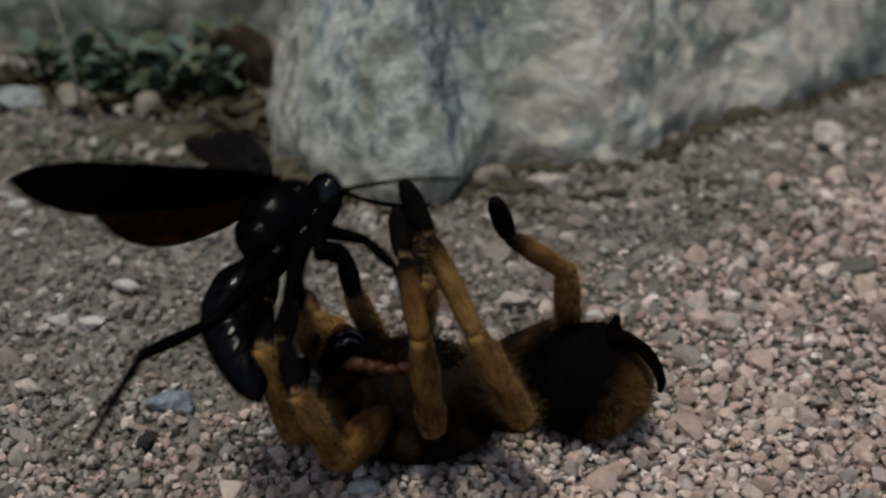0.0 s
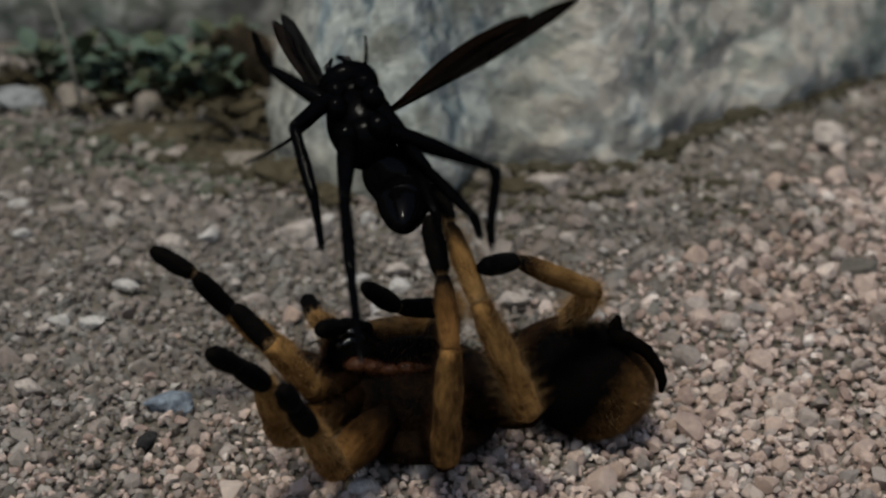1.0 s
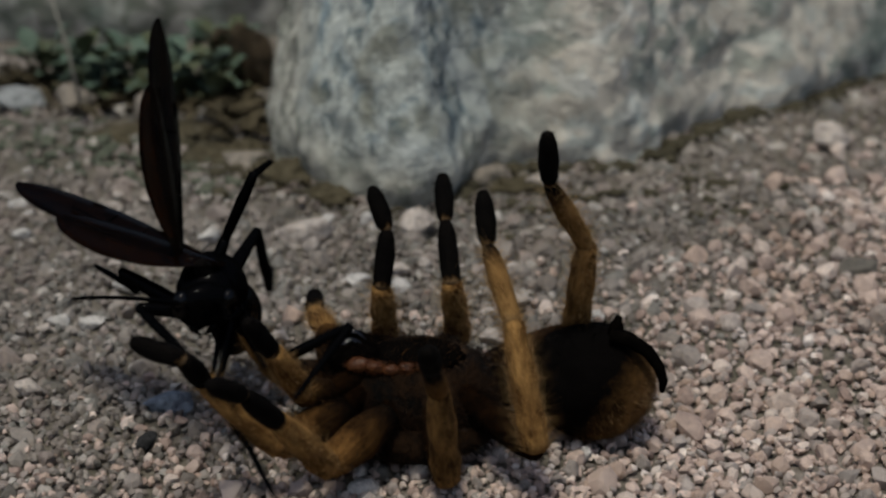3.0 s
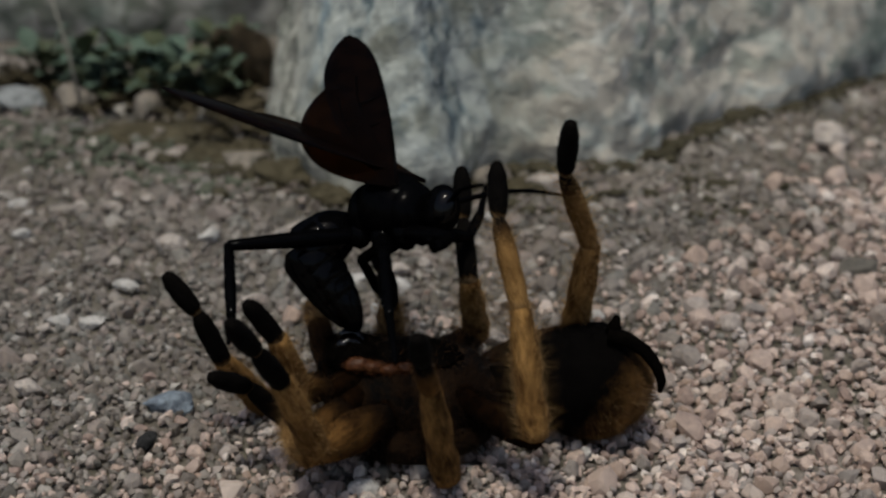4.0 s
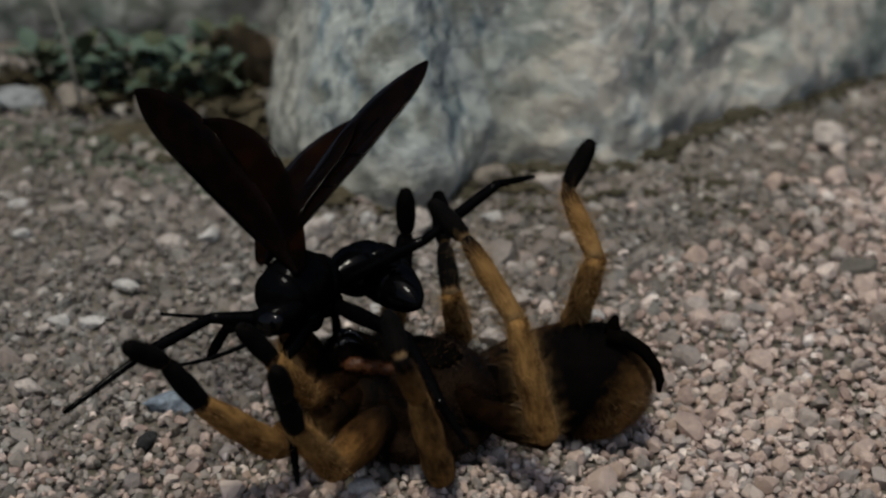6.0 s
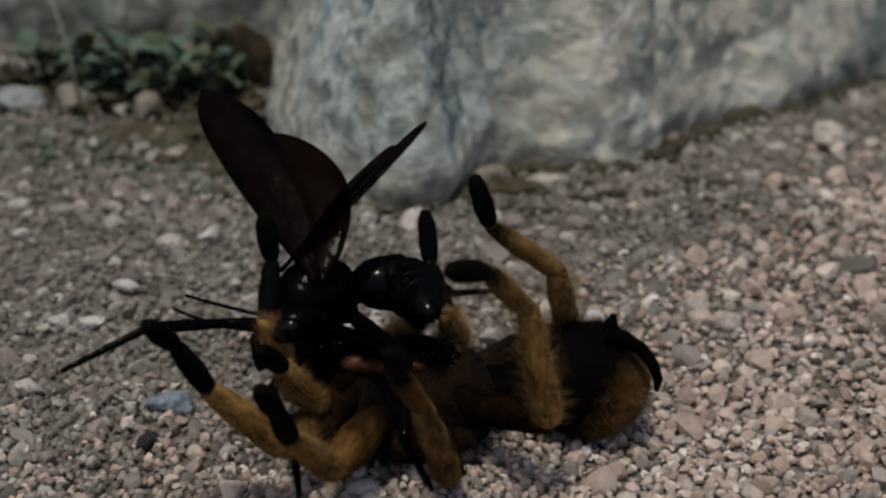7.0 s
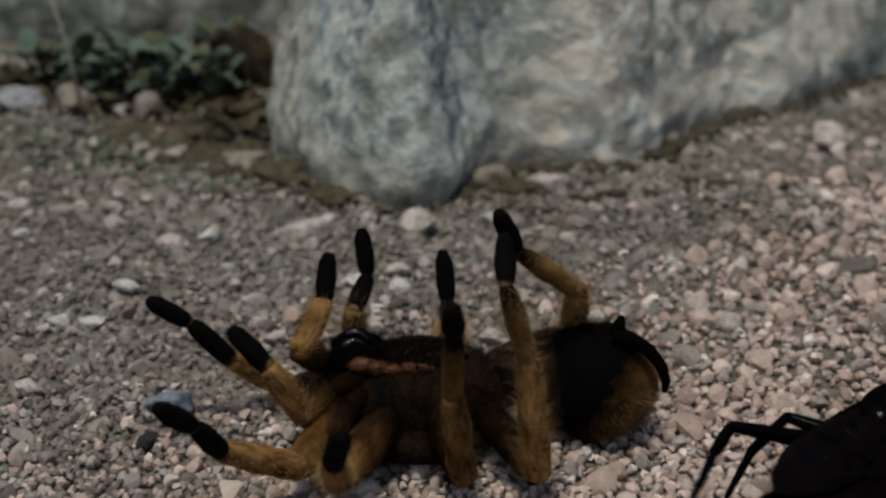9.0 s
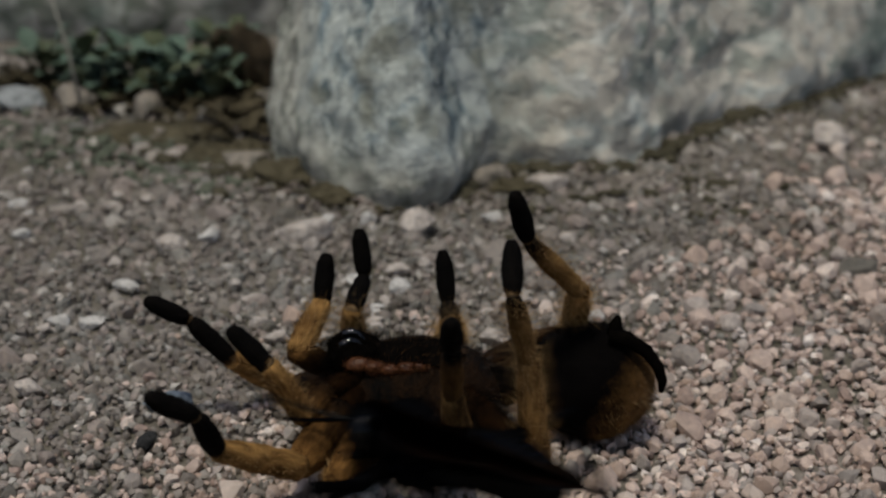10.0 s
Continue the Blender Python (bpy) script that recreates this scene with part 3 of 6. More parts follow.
# ---- moss along the boulders' feet, and litter partly in place of shade ----
def clumps(name, label, category, line, width, count, size, material, seed, flat):
    """Small clumps strewn along a line on the ground."""
    rng = random.Random(seed)
    bm = bmesh.new()
    legs = [(Vector(a), Vector(b)) for a, b in zip(line, line[1:])]
    lens = [(b - a).length for a, b in legs]
    for _ in range(count):
        a, b = rng.choices(legs, lens)[0]
        p = a.lerp(b, rng.random()) + Vector((rng.gauss(0, width), rng.gauss(0, width)))
        s = size * rng.uniform(0.5, 1.4)
        z = ground_height(p.x, p.y)
        if flat:
            way = Vector((rng.gauss(0, 1), rng.gauss(0, 1), rng.uniform(-0.2, 0.5))).normalized()
            leaf_mesh(bm, Vector((p.x, p.y, z + s * 0.3)), way, (Vector((0, 0, 1)) - way * way.z).normalized(), s * 2.2, s * 0.7)
        else:
            blob(bm, (p.x, p.y, z + s * 0.15), (s * rng.uniform(0.8, 1.5), s, s * rng.uniform(0.4, 0.8)), 2, 0.5, 2.5, rng.uniform(0, 50))
    return tagged(new(name, finish(bm, name, material)), label, category, kind="stuff")


clumps("moss", "dark olive moss along the granite's foot", "moss", [(0.048, 0.147), (0.060, 0.164), (0.073, 0.181), (0.090, 0.190)], 0.0012, 60, 0.0018, MOSS, 2, False)
clumps("moss", "thin dark moss along the granite's foot", "moss", [(0.092, 0.194), (0.114, 0.219), (0.128, 0.234)], 0.0012, 30, 0.0018, MOSS, 7, False)
clumps("moss", "dark moss at the granite's foot", "moss", [(0.001, 0.118), (0.008, 0.131), (0.014, 0.138), (0.040, 0.139)], 0.0020, 60, 0.0018, MOSS, 3, False)
clumps("moss", "sparse olive moss in the grit before the granite", "moss", [(0.004, 0.112), (0.026, 0.110), (0.052, 0.112), (0.066, 0.130)], 0.0085, 70, 0.0012, MOSS, 8, False)
clumps("moss", "sparse grey-green moss in grit before low weeds", "moss", [(-0.120, 0.165), (-0.090, 0.158), (-0.062, 0.148), (-0.052, 0.120)], 0.0095, 190, 0.0012, MOSS_GREY, 9, False)
clumps("moss", "low olive moss on soil beside the pale boulder", "moss", clumps_olive, 0.0070, 110, 0.0015, MOSS, 6, False)
# dark leaves laid along the foot to draw the shade and moss under the boulder
clumps("shade_litter", "dark brown leaf litter standing in for shade and moss at the pale boulder's foot", "litter", [(-0.050, 0.150), (-0.043, 0.136), (-0.030, 0.119), (-0.018, 0.108), (-0.010, 0.104)], 0.0026, 70, 0.0014, LITTER, 4, True)
# litter under the weeds; its last stretch darkens the shaded gap by the boulder
clumps("shade_litter", "dark brown leaf litter under the weeds, also standing in for shade beside the boulder", "litter", [(-0.135, 0.215), (-0.110, 0.208), (-0.080, 0.200), (-0.050, 0.190), (-0.046, 0.165)], 0.008, 400, 0.0026, LITTER, 5, True)


# ---- tarantula on its back ----
MM = 0.001
TARANTULA_AT = (0.008, 0.004, 0.0)
tarantula = empty("tarantula", "tawny and black hairy tarantula lying on its back", "spider", pose(*TARANTULA_AT))
LEG_BONES = {"leg": (13.5, 14.5, 8.6, 7.2), "hind_leg": (14.7, 17.0, 13.5, 8.0), "mid_leg": (13.5, 17.0, 10.2, 8.2), "palp": (8.0, 9.5, 7.2)}
HIPS = {"n1": (-14.3, -3.5, 8.2), "n2": (-8.2, -5.0, 8.0), "n3": (-1.5, -5.0, 8.0), "n4": (5.3, -3.5, 8.4), "f1": (-15.4, 9.0, 7.7), "f2": (-10.0, 11.0, 8.0), "f3": (-2.9, 11.0, 8.5), "f4": (5.5, 10.0, 8.9), "pn": (-16.3, -1.5, 10.6), "pf": (-16.8, 6.0, 10.7)}
SPIDER_BONES = {}


def bone_mesh(name, length, shape, mats, rng, count, fur, sides=16, halo=0):
    bm = bmesh.new()
    rows = profile(length * MM, [(s, r * MM) for s, r in shape], 14)
    lathe(bm, rows, sides, 1.0, 0.12)
    fur_on(bm, rng, rows, count, fur * MM, width=0.000032)
    if halo:
        # long fine hairs that stand out from the limb
        fur_on(bm, rng, rows, halo, 3.2 * MM, width=0.000016, lean=0.45, index=len(mats) - 1)
    return finish(bm, name, mats)


def make_leg(key, kind):
    rng = random.Random(key)
    lens = LEG_BONES[kind]
    brown, black = [FUR_BROWN, HAIR_GOLD], [FUR_BLACK, HAIR_BLACK]
    dark = [FUR_DARK, HAIR_BLACK] if key in ("n3", "n4") else [FUR_TAN, HAIR_DARK] if key in ("n1", "n2") else [FUR_RUST, HAIR_BROWN]
    if key == "n3":
        brown = [FUR_UMBER, HAIR_BROWN]
    stout = 1.25 if key in ("n1", "n2") else 1.0
    if kind == "palp":
        specs = [("femur", lens[0], [(0, 1.5), (0.5, 2.0), (1, 1.8)], [FUR_TAN, HAIR_BROWN], 420, 1.5), ("tibia", lens[1], [(0, 1.6), (0.4, 1.9), (1, 1.45)], brown, 480, 1.7),
                 ("tarsus", lens[2], [(0, 1.25), (0.4, 1.45), (0.85, 1.3), (1, 0.8)], black, 380, 0.7)]
    else:
        met = brown if kind == "hind_leg" else black
        specs = [("femur", lens[0], [(0, 1.7 * stout), (0.4, 2.4 * stout), (0.8, 2.1 * stout), (1, 1.8)], dark, 900, 1.4), ("tibia", lens[1], [(0, 1.9), (0.2, 2.15), (0.38, 1.85), (0.6, 2.0), (1, 1.45)], brown, 1100, 1.3),
                 ("metatarsus", lens[2], [(0, 1.2), (0.12, 1.4), (0.55, 1.5), (0.88, 1.25), (1, 0.8)], met, 420, 0.9), ("tarsus", lens[3], [(0, 0.75), (0.14, 1.25), (0.45, 1.45), (0.8, 1.3), (1, 0.75)], black, 380, 0.6)]
    bones = []
    tips = [FUR_TIP, HAIR_BLACK]
    for name, length, shape, mats, count, fur in specs:
        lab = "black velvety tip segment" if mats is black else "tawny hairy leg segment"
        halo = 0
        if name == "metatarsus" and kind == "hind_leg":
            mats, halo = [FUR_HIND, HAIR_GOLD], 450
            lab = "tawny leg segment darkening to black"
        elif name == "metatarsus" and key == "n3":
            mats, lab = [FUR_MID, HAIR_BROWN], "tawny leg segment with a black end"
        elif mats is black:
            mats = tips
        elif name == "tibia" and kind != "palp":
            halo = 800 if kind == "hind_leg" or key[0] == "f" else 350
        bones.append(part(name, bone_mesh(name, length, shape, mats, rng, count, fur, halo=halo), None, tarantula, lab))
    SPIDER_BONES[key] = bones
    return bones


for key in HIPS:
    make_leg(key, "palp" if key[0] == "p" else {"3": "mid_leg", "4": "hind_leg"}.get(key[1], "leg"))


def local(x, y, z):
    return Vector((x * MM - TARANTULA_AT[0], y * MM - TARANTULA_AT[1], z * MM))


def tarantula_body():
    rng = random.Random(4)
    c = local(-4.5, 4.5, 7.6)
    bm = bmesh.new()
    blob(bm, c, (13.5 * MM, 10.5 * MM, 7.4 * MM), 4, 0.05, 1.5, 2)
    fur_blob(bm, rng, c, (13.5 * MM, 10.5 * MM, 7.4 * MM), 1500, 2.0 * MM, 0.00006, (0.4, 0, 0))
    part("cephalothorax", bm, [FUR_EARTH, HAIR_DARK], tarantula, "black-brown hairy underside")
    # the back shield, pressed into the gravel
    bm = bmesh.new()
    c = local(-4.0, 2.4, 3.6)
    blob(bm, c, (11.8 * MM, 11.6 * MM, 3.6 * MM), 4, 0.06, 1.5, 8)
    fur_blob(bm, rng, c, (11.8 * MM, 11.6 * MM, 3.6 * MM), 1300, 1.8 * MM, 0.00005, (0.3, -0.3, 0))
    part("carapace", bm, [FUR_EARTH, HAIR_DARK], tarantula, "black-brown hairy back shield")
    bm = bmesh.new()
    s = local(-4.5, 2.8, 14.0)
    blob(bm, s, (7.5 * MM, 4.6 * MM, 1.8 * MM), 3, 0.16, 2.5, 5)
    fur_blob(bm, rng, s, (7.5 * MM, 4.6 * MM, 1.8 * MM), 500, 1.3 * MM, 0.00005, (0.6, 0, 0))
    part("sternum", bm, [FUR_BLACK, HAIR_BROWN], tarantula, "black breast plate")
    # coxae between breast plate and legs
    for key, hip in HIPS.items():
        h = Vector(hip) * MM - Vector(TARANTULA_AT)
        root = s + (h - s) * 0.45 - Vector((0, 0, 0.6 * MM))
        way = h - root
        bm = bmesh.new()
        rows = profile(way.length, [(0, 1.6 * MM), (0.5, 2.2 * MM), (1, 1.9 * MM)])
        lathe(bm, rows, 12, 1.0, 0.1)
        fur_on(bm, rng, rows, 260, 1.4 * MM)
        m = Matrix.Translation(root) @ Vector((0, 1, 0)).rotation_difference(way.normalized()).to_matrix().to_4x4()
        part("coxa", bm, [FUR_DARK, HAIR_BLACK], tarantula, "short hairy hip joint", m)
    # jaws with fangs, and the reddish mouth between them
    for side in (-1, 1):
        bm = bmesh.new()
        c = local(-12.8, 3.2 + side * 2.1, 14.0)
        blob(bm, c, (4.1 * MM, 2.0 * MM, 2.6 * MM), 3, 0.12, 1.8, side)
        fur_blob(bm, rng, c, (4.1 * MM, 2.0 * MM, 2.6 * MM), 900, 1.2 * MM, 0.00005, (-0.5, 0, 0))
        jaw = part("chelicera", bm, [FUR_BLACK, HAIR_BLACK], tarantula, "black hairy jaw")
        bm = bmesh.new()
        pts = [local(-15.0 + 0.85 * k, 3.0 + side * (2.0 - 0.16 * k), 15.8 + 1.3 * math.sin(k * 0.62) - 0.05 * k * k) for k in range(6)]
        tube(bm, pts, [0.75 * MM, 0.7 * MM, 0.6 * MM, 0.45 * MM, 0.3 * MM, 0.1 * MM], 9)
        part("fang", bm, SHELL_GLOSS, jaw, "glossy black curved fang")
    for k, (x, y, z, r) in enumerate(((-12.2, -0.9, 14.2, 1.5), (-10.0, -1.3, 13.9, 1.3), (-7.6, -1.5, 13.6, 1.2), (-5.4, -1.5, 13.9, 1.1), (-3.4, -1.3, 14.0, 0.9))):
        bm = bmesh.new()
        ax = (r * 1.25 * MM, r * 0.75 * MM, r * 0.7 * MM)
        blob(bm, local(x, y, z), ax, 3, 0.25, 2.0, k)
        fur_blob(bm, rng, local(x, y, z), ax, 260, 0.7 * MM, 0.00004, (0.6, -0.2, 0.1))
        part("mouth_lobe", bm, [SKIN_RED, HAIR_RUST], tarantula, "rust-red hairy mouth lobe")
    # waist
    bm = bmesh.new()
    tube(bm, [local(7, 4.5, 8), local(11, 4.7, 8.6), local(14, 5, 9)], [3.4 * MM, 2.6 * MM, 3.2 * MM], 12)
    part("waist", bm, FUR_BLACK, tarantula, "narrow black waist")


def tube(bm, pts, radii, sides=10):
    """A bent tube through pts."""
    rings, side = [], None
    for i, (p, r) in enumerate(zip(pts, radii)):
        way = (pts[min(i + 1, len(pts) - 1)] - pts[max(i - 1, 0)]).normalized()
        side = way.orthogonal().normalized() if side is None else (side - way * side.dot(way)).normalized()
        up = way.cross(side)
        rings.append([bm.verts.new(p + side * r * math.cos(2 * math.pi * k / sides) + up * r * math.sin(2 * math.pi * k / sides)) for k in range(sides)])
    for p, q in zip(rings, rings[1:]):
        for k in range(sides):
            bm.faces.new((p[k], p[(k + 1) % sides], q[(k + 1) % sides], q[k]))
    bm.faces.new(rings[0][::-1])
    bm.faces.new(rings[-1])


def abdomen_fur(centre):
    """Black fur turning tawny towards the rear and the back."""
    m, n, l, b = mat("black to tawny abdomen fur", 0.88, spec=0.04)
    dot = n.new("ShaderNodeVectorMath")
    dot.operation = "DOT_PRODUCT"
    dot.inputs[1].default_value = (0.95, -0.1, -0.55)
    shift = n.new("ShaderNodeVectorMath")
    shift.operation = "SUBTRACT"
    shift.inputs[1].default_value = centre
    l.new(n.new("ShaderNodeTexCoord").outputs["Object"], shift.inputs[0])
    l.new(shift.outputs[0], dot.inputs[0])
    add = n.new("ShaderNodeMath")
    add.operation = "MULTIPLY_ADD"
    add.inputs[1].default_value = 0.004
    l.new(noise_node(n, l, 700, 3).outputs[0], add.inputs[0])
    l.new(dot.outputs["Value"], add.inputs[2])
    far = n.new("ShaderNodeMapRange")
    far.inputs["From Min"].default_value, far.inputs["From Max"].default_value = 0.0028, 0.0098
    l.new(add.outputs[0], far.inputs["Value"])
    t = noise_node(n, l, 350, 4)
    tawny = ramp(n, l, t.outputs[0], [(0.3, (0.052, 0.024, 0.007)), (0.7, (0.16, 0.083, 0.026))])
    l.new(mix(n, l, "MIX", far.outputs[0], (0.0016, 0.0012, 0.001), tawny.outputs[0]), b.inputs["Base Color"])
    bump(n, l, b, t.outputs[0], 0.4, 0.0004)
    return m


FUR_ABDOMEN = abdomen_fur(local(21.3, 5.5, 8.8))


def tarantula_abdomen():
    rng = random.Random(6)
    c, ax = local(21.3, 5.5, 8.8), (9.4 * MM, 8.6 * MM, 8.6 * MM)
    bm = bmesh.new()
    blob(bm, c, ax, 5, 0.05, 1.4, 11)
    reach = lambda d: d.x * 0.95 - d.z * 0.55 - d.y * 0.1
    fur_blob(bm, rng, c, ax, 3600, 1.5 * MM, 0.00004, (0.5, 0, -0.4), 1, lambda d: reach(d) < 0.40 + rng.gauss(0, 0.10))
    fur_blob(bm, rng, c, ax, 2600, 1.3 * MM, 0.00003, (0.7, 0, -0.4), 2, lambda d: reach(d) > 0.40 + rng.gauss(0, 0.16))
    fur_blob(bm, rng, c, ax, 200, 2.0 * MM, 0.000018, (0.7, 0, -0.6), 3, lambda d: d.x - d.z > 0.55)
    ab = part("abdomen", bm, [FUR_ABDOMEN, HAIR_BLACK, HAIR_TAWNY, HAIR_GOLD], tarantula, "black abdomen with tawny hairy end")
    bm = bmesh.new()
    pts = [local(23.5, 1.8, 17.4), local(26.0, 1.0, 17.2), local(28.6, 0.2, 15.8), local(30.3, -0.4, 13.6), local(31.0, -0.6, 11.4), local(30.8, -0.8, 9.8)]
    tube(bm, pts, [1.0 * MM, 1.15 * MM, 1.0 * MM, 0.85 * MM, 0.7 * MM, 0.35 * MM], 10)
    part("spinneret", bm, FUR_BLACK, tarantula, "long black curved spinneret")
    bm = bmesh.new()
    pts = [local(24.4, 4.4, 16.4), local(24.7, 4.6, 18.2), local(25.0, 4.8, 19.3)]
    tube(bm, pts, [1.3 * MM, 0.9 * MM, 0.4 * MM], 9)
    part("spinneret", bm, FUR_BLACK, tarantula, "short black spinneret")
    return ab


tarantula_body()
tarantula_abdomen()


# ---- wasp: built facing +X, back to +Z, round the middle of its thorax ----
wasp = empty("wasp", "glossy black spider wasp with smoky rust-tinged wings", "wasp")
WASP_HIPS = {"fl": (3.6, 2.0, -3.4), "ml": (0.2, 2.5, -4.0), "hl": (-4.4, 2.2, -3.2), "fr": (3.6, -2.0, -3.4), "mr": (0.2, -2.5, -4.0), "hr": (-4.4, -2.2, -3.2)}
WASP_LEG = {"f": (11.5, 11.0, 12.5), "m": (12.0, 12.0, 13.0), "h": (19.0, 13.0, 14.5)}
WING_ROOT = {"wl": (3.8, 3.0, 3.6), "wr": (3.8, -3.0, 3.6)}
NECK, WAIST, ABDOMEN = (5.8, 0, 0.0), (-5.8, 0, -0.4), (9.5, 13.5)
WASP_BONES, WINGS = {}, {}


def wasp_thorax():
    bm = bmesh.new()
    blob(bm, (0.4 * MM, 0, 0.3 * MM), (5.8 * MM, 4.7 * MM, 5.0 * MM), 4, 0.03, 1.5, 1)
    blob(bm, (4.0 * MM, 0, -0.2 * MM), (2.8 * MM, 4.2 * MM, 4.0 * MM), 3, 0.03, 1.5, 2)
    blob(bm, (-3.6 * MM, 0, -0.2 * MM), (3.2 * MM, 4.0 * MM, 4.2 * MM), 3, 0.03, 1.5, 3)
    part("thorax", bm, SHELL_MATT, wasp, "velvet black thorax")
    for key, h in WASP_HIPS.items():
        bm = bmesh.new()
        blob(bm, Vector(h) * MM, (1.9 * MM, 1.7 * MM, 2.1 * MM), 2)
        part("coxa", bm, SHELL_MATT, wasp)


def wasp_head():
    bm = bmesh.new()
    blob(bm, (0, 2.6 * MM, 0), (4.2 * MM, 2.6 * MM, 3.8 * MM), 4, 0.03, 1.5, 4)
    head = part("head", bm, SHELL_MATT, wasp, "black head")
    for side in (-1, 1):
        bm = bmesh.new()
        blob(bm, (side * 3.2 * MM, 3.0 * MM, 0.6 * MM), (1.4 * MM, 1.7 * MM, 2.5 * MM), 3)
        part("eye", bm, SHELL_EYE, head, "glossy black compound eye")
        bm = bmesh.new()
        tube(bm, [Vector((side * 1.5 * MM, 3.2 * MM, -2.4 * MM)), Vector((side * 1.4 * MM, 4.2 * MM, -3.2 * MM)), Vector((side * 0.3 * MM, 4.9 * MM, -3.8 * MM))], [0.8 * MM, 0.6 * MM, 0.2 * MM], 8)
        part("mandible", bm, SHELL, head, "curved black mandible")
    return head


def wasp_abdomen():
    bm = bmesh.new()
    lathe(bm, [(y * MM, r * 0.90 * MM) for y, r in ((-0.6, 0.48), (0, 0.6), (1.2, 1.25), (2.4, 2.7), (3.8, 3.8), (5.2, 4.35), (5.7, 4.42), (5.8, 4.28), (6.3, 4.42), (7.6, 4.65), (9.0, 4.65), (9.4, 4.55), (9.5, 4.4), (10.6, 3.84))], 36, 0.95)
    front = part("abdomen", bm, SHELL, wasp, "glossy black front of the abdomen")
    bm = bmesh.new()
    lathe(bm, [(y * MM, r * 0.90 * MM) for y, r in ((-1.4, 3.1), (-0.4, 4.2), (0.6, 4.6), (2.2, 4.6), (2.6, 4.5), (2.7, 4.35), (3.3, 4.45), (4.8, 4.35), (5.2, 4.2), (5.3, 4.05), (5.9, 4.1), (7.3, 3.85), (7.7, 3.7), (7.8, 3.55), (8.4, 3.55), (9.8, 3.1), (11.4, 2.4), (12.6, 1.5), (13.3, 0.8), (13.5, 0.3))], 36, 0.95)
    rear = part("abdomen_tip", bm, SHELL, wasp, "glossy black pointed end of the abdomen")
    bm = bmesh.new()
    lathe(bm, [(0, 0.25 * MM), (1.6 * MM, 0.05 * MM)], 6)
    part("sting", bm, SHELL, rear, "thin black sting", pose(0, 13.3 * MM, 0))
    return front, rear


def wasp_wing(side):
    """Wing along +Y; trailing edge towards +X."""
    rows = [(0.0, -0.4, 0.6), (0.08, -0.6, 2.2), (0.2, -0.9, 4.6), (0.35, -1.2, 6.2), (0.5, -1.3, 7.2), (0.65, -1.2, 7.6), (0.78, -0.9, 7.2), (0.88, -0.2, 6.0), (0.95, 0.9, 4.6), (1.0, 2.4, 3.0)]
    bm = bmesh.new()
    sheet(bm, 38.5, rows, 0.0)
    fore = part("forewing", bm, WING, wasp, "smoky black forewing with rusty tinge")
    for line in ([(0, 0), (10, -0.9), (20, -1.1), (26, -0.8)], [(0, 0.2), (8, 1.6), (16, 2.6), (22, 3.0), (27, 2.6)], [(5, 1.0), (11, 4.2), (17, 5.6)], [(14, 2.3), (15, -0.9)], [(20, 2.9), (21, -0.9)], [(16, 2.6), (17, 5.6), (23, 5.8)]):
        bm = bmesh.new()
        tube(bm, [Vector((x * MM, y * MM, 0.05 * MM)) for y, x in line], [0.11 * MM] * len(line), 6)
        part("vein", bm, SHELL_MATT, fore)
    hind_rows = [(0.0, -0.8, 0.8), (0.12, -0.6, 4.8), (0.3, -0.3, 8.6), (0.5, 0.2, 10.4), (0.68, 0.8, 10.2), (0.82, 1.4, 9.0), (0.93, 2.4, 7.2), (1.0, 3.6, 5.4)]
    bm = bmesh.new()
    sheet(bm, 26.0, hind_rows, -0.12)
    part("hindwing", bm, WING_RUST, fore, "smoky rust-brown hindwing", pose(0.9 * MM, -0.4 * MM, -0.15 * MM, 0, 0, -3))
    WINGS[side] = fore


def sheet(bm, length, rows, lift):
    """A thin cambered membrane with thickness."""
    top, low = [], []
    fine = []
    for i in range(len(rows) - 1):
        p0, p1, p2, p3 = (np.array(rows[min(max(i + k, 0), len(rows) - 1)]) for k in (-1, 0, 1, 2))
        for t in (0.0, 0.25, 0.5, 0.75):
            fine.append(0.5 * (2 * p1 + (p2 - p0) * t + (2 * p0 - 5 * p1 + 4 * p2 - p3) * t * t + (3 * p1 - p0 - 3 * p2 + p3) * t ** 3))
    fine.append(np.array(rows[-1]))
    for s, a, b in fine:
        t, u = [], []
        for k in range(6):
            x = a + (b - a) * k / 5
            z = lift + 0.35 * math.sin(k / 5 * math.pi) + 0.12 * math.sin(s * 9 + k)
            t.append(bm.verts.new((x * MM, s * length * MM, (z + 0.03) * MM)))
            u.append(bm.verts.new((x * MM, s * length * MM, (z - 0.03) * MM)))
        top.append(t)
        low.append(u)
    for g, flip in ((top, False), (low, True)):
        for p, q in zip(g, g[1:]):
            for k in range(5):
                f = (p[k], p[k + 1], q[k + 1], q[k])
                bm.faces.new(f[::-1] if flip else f)
    n = len(fine)
    for i in range(n - 1):
        for k in (0, 5):
            bm.faces.new((top[i][k], top[i + 1][k], low[i + 1][k], low[i][k]))
    for i in (0, n - 1):
        for k in range(5):
            bm.faces.new((top[i][k], top[i][k + 1], low[i][k + 1], low[i][k]))


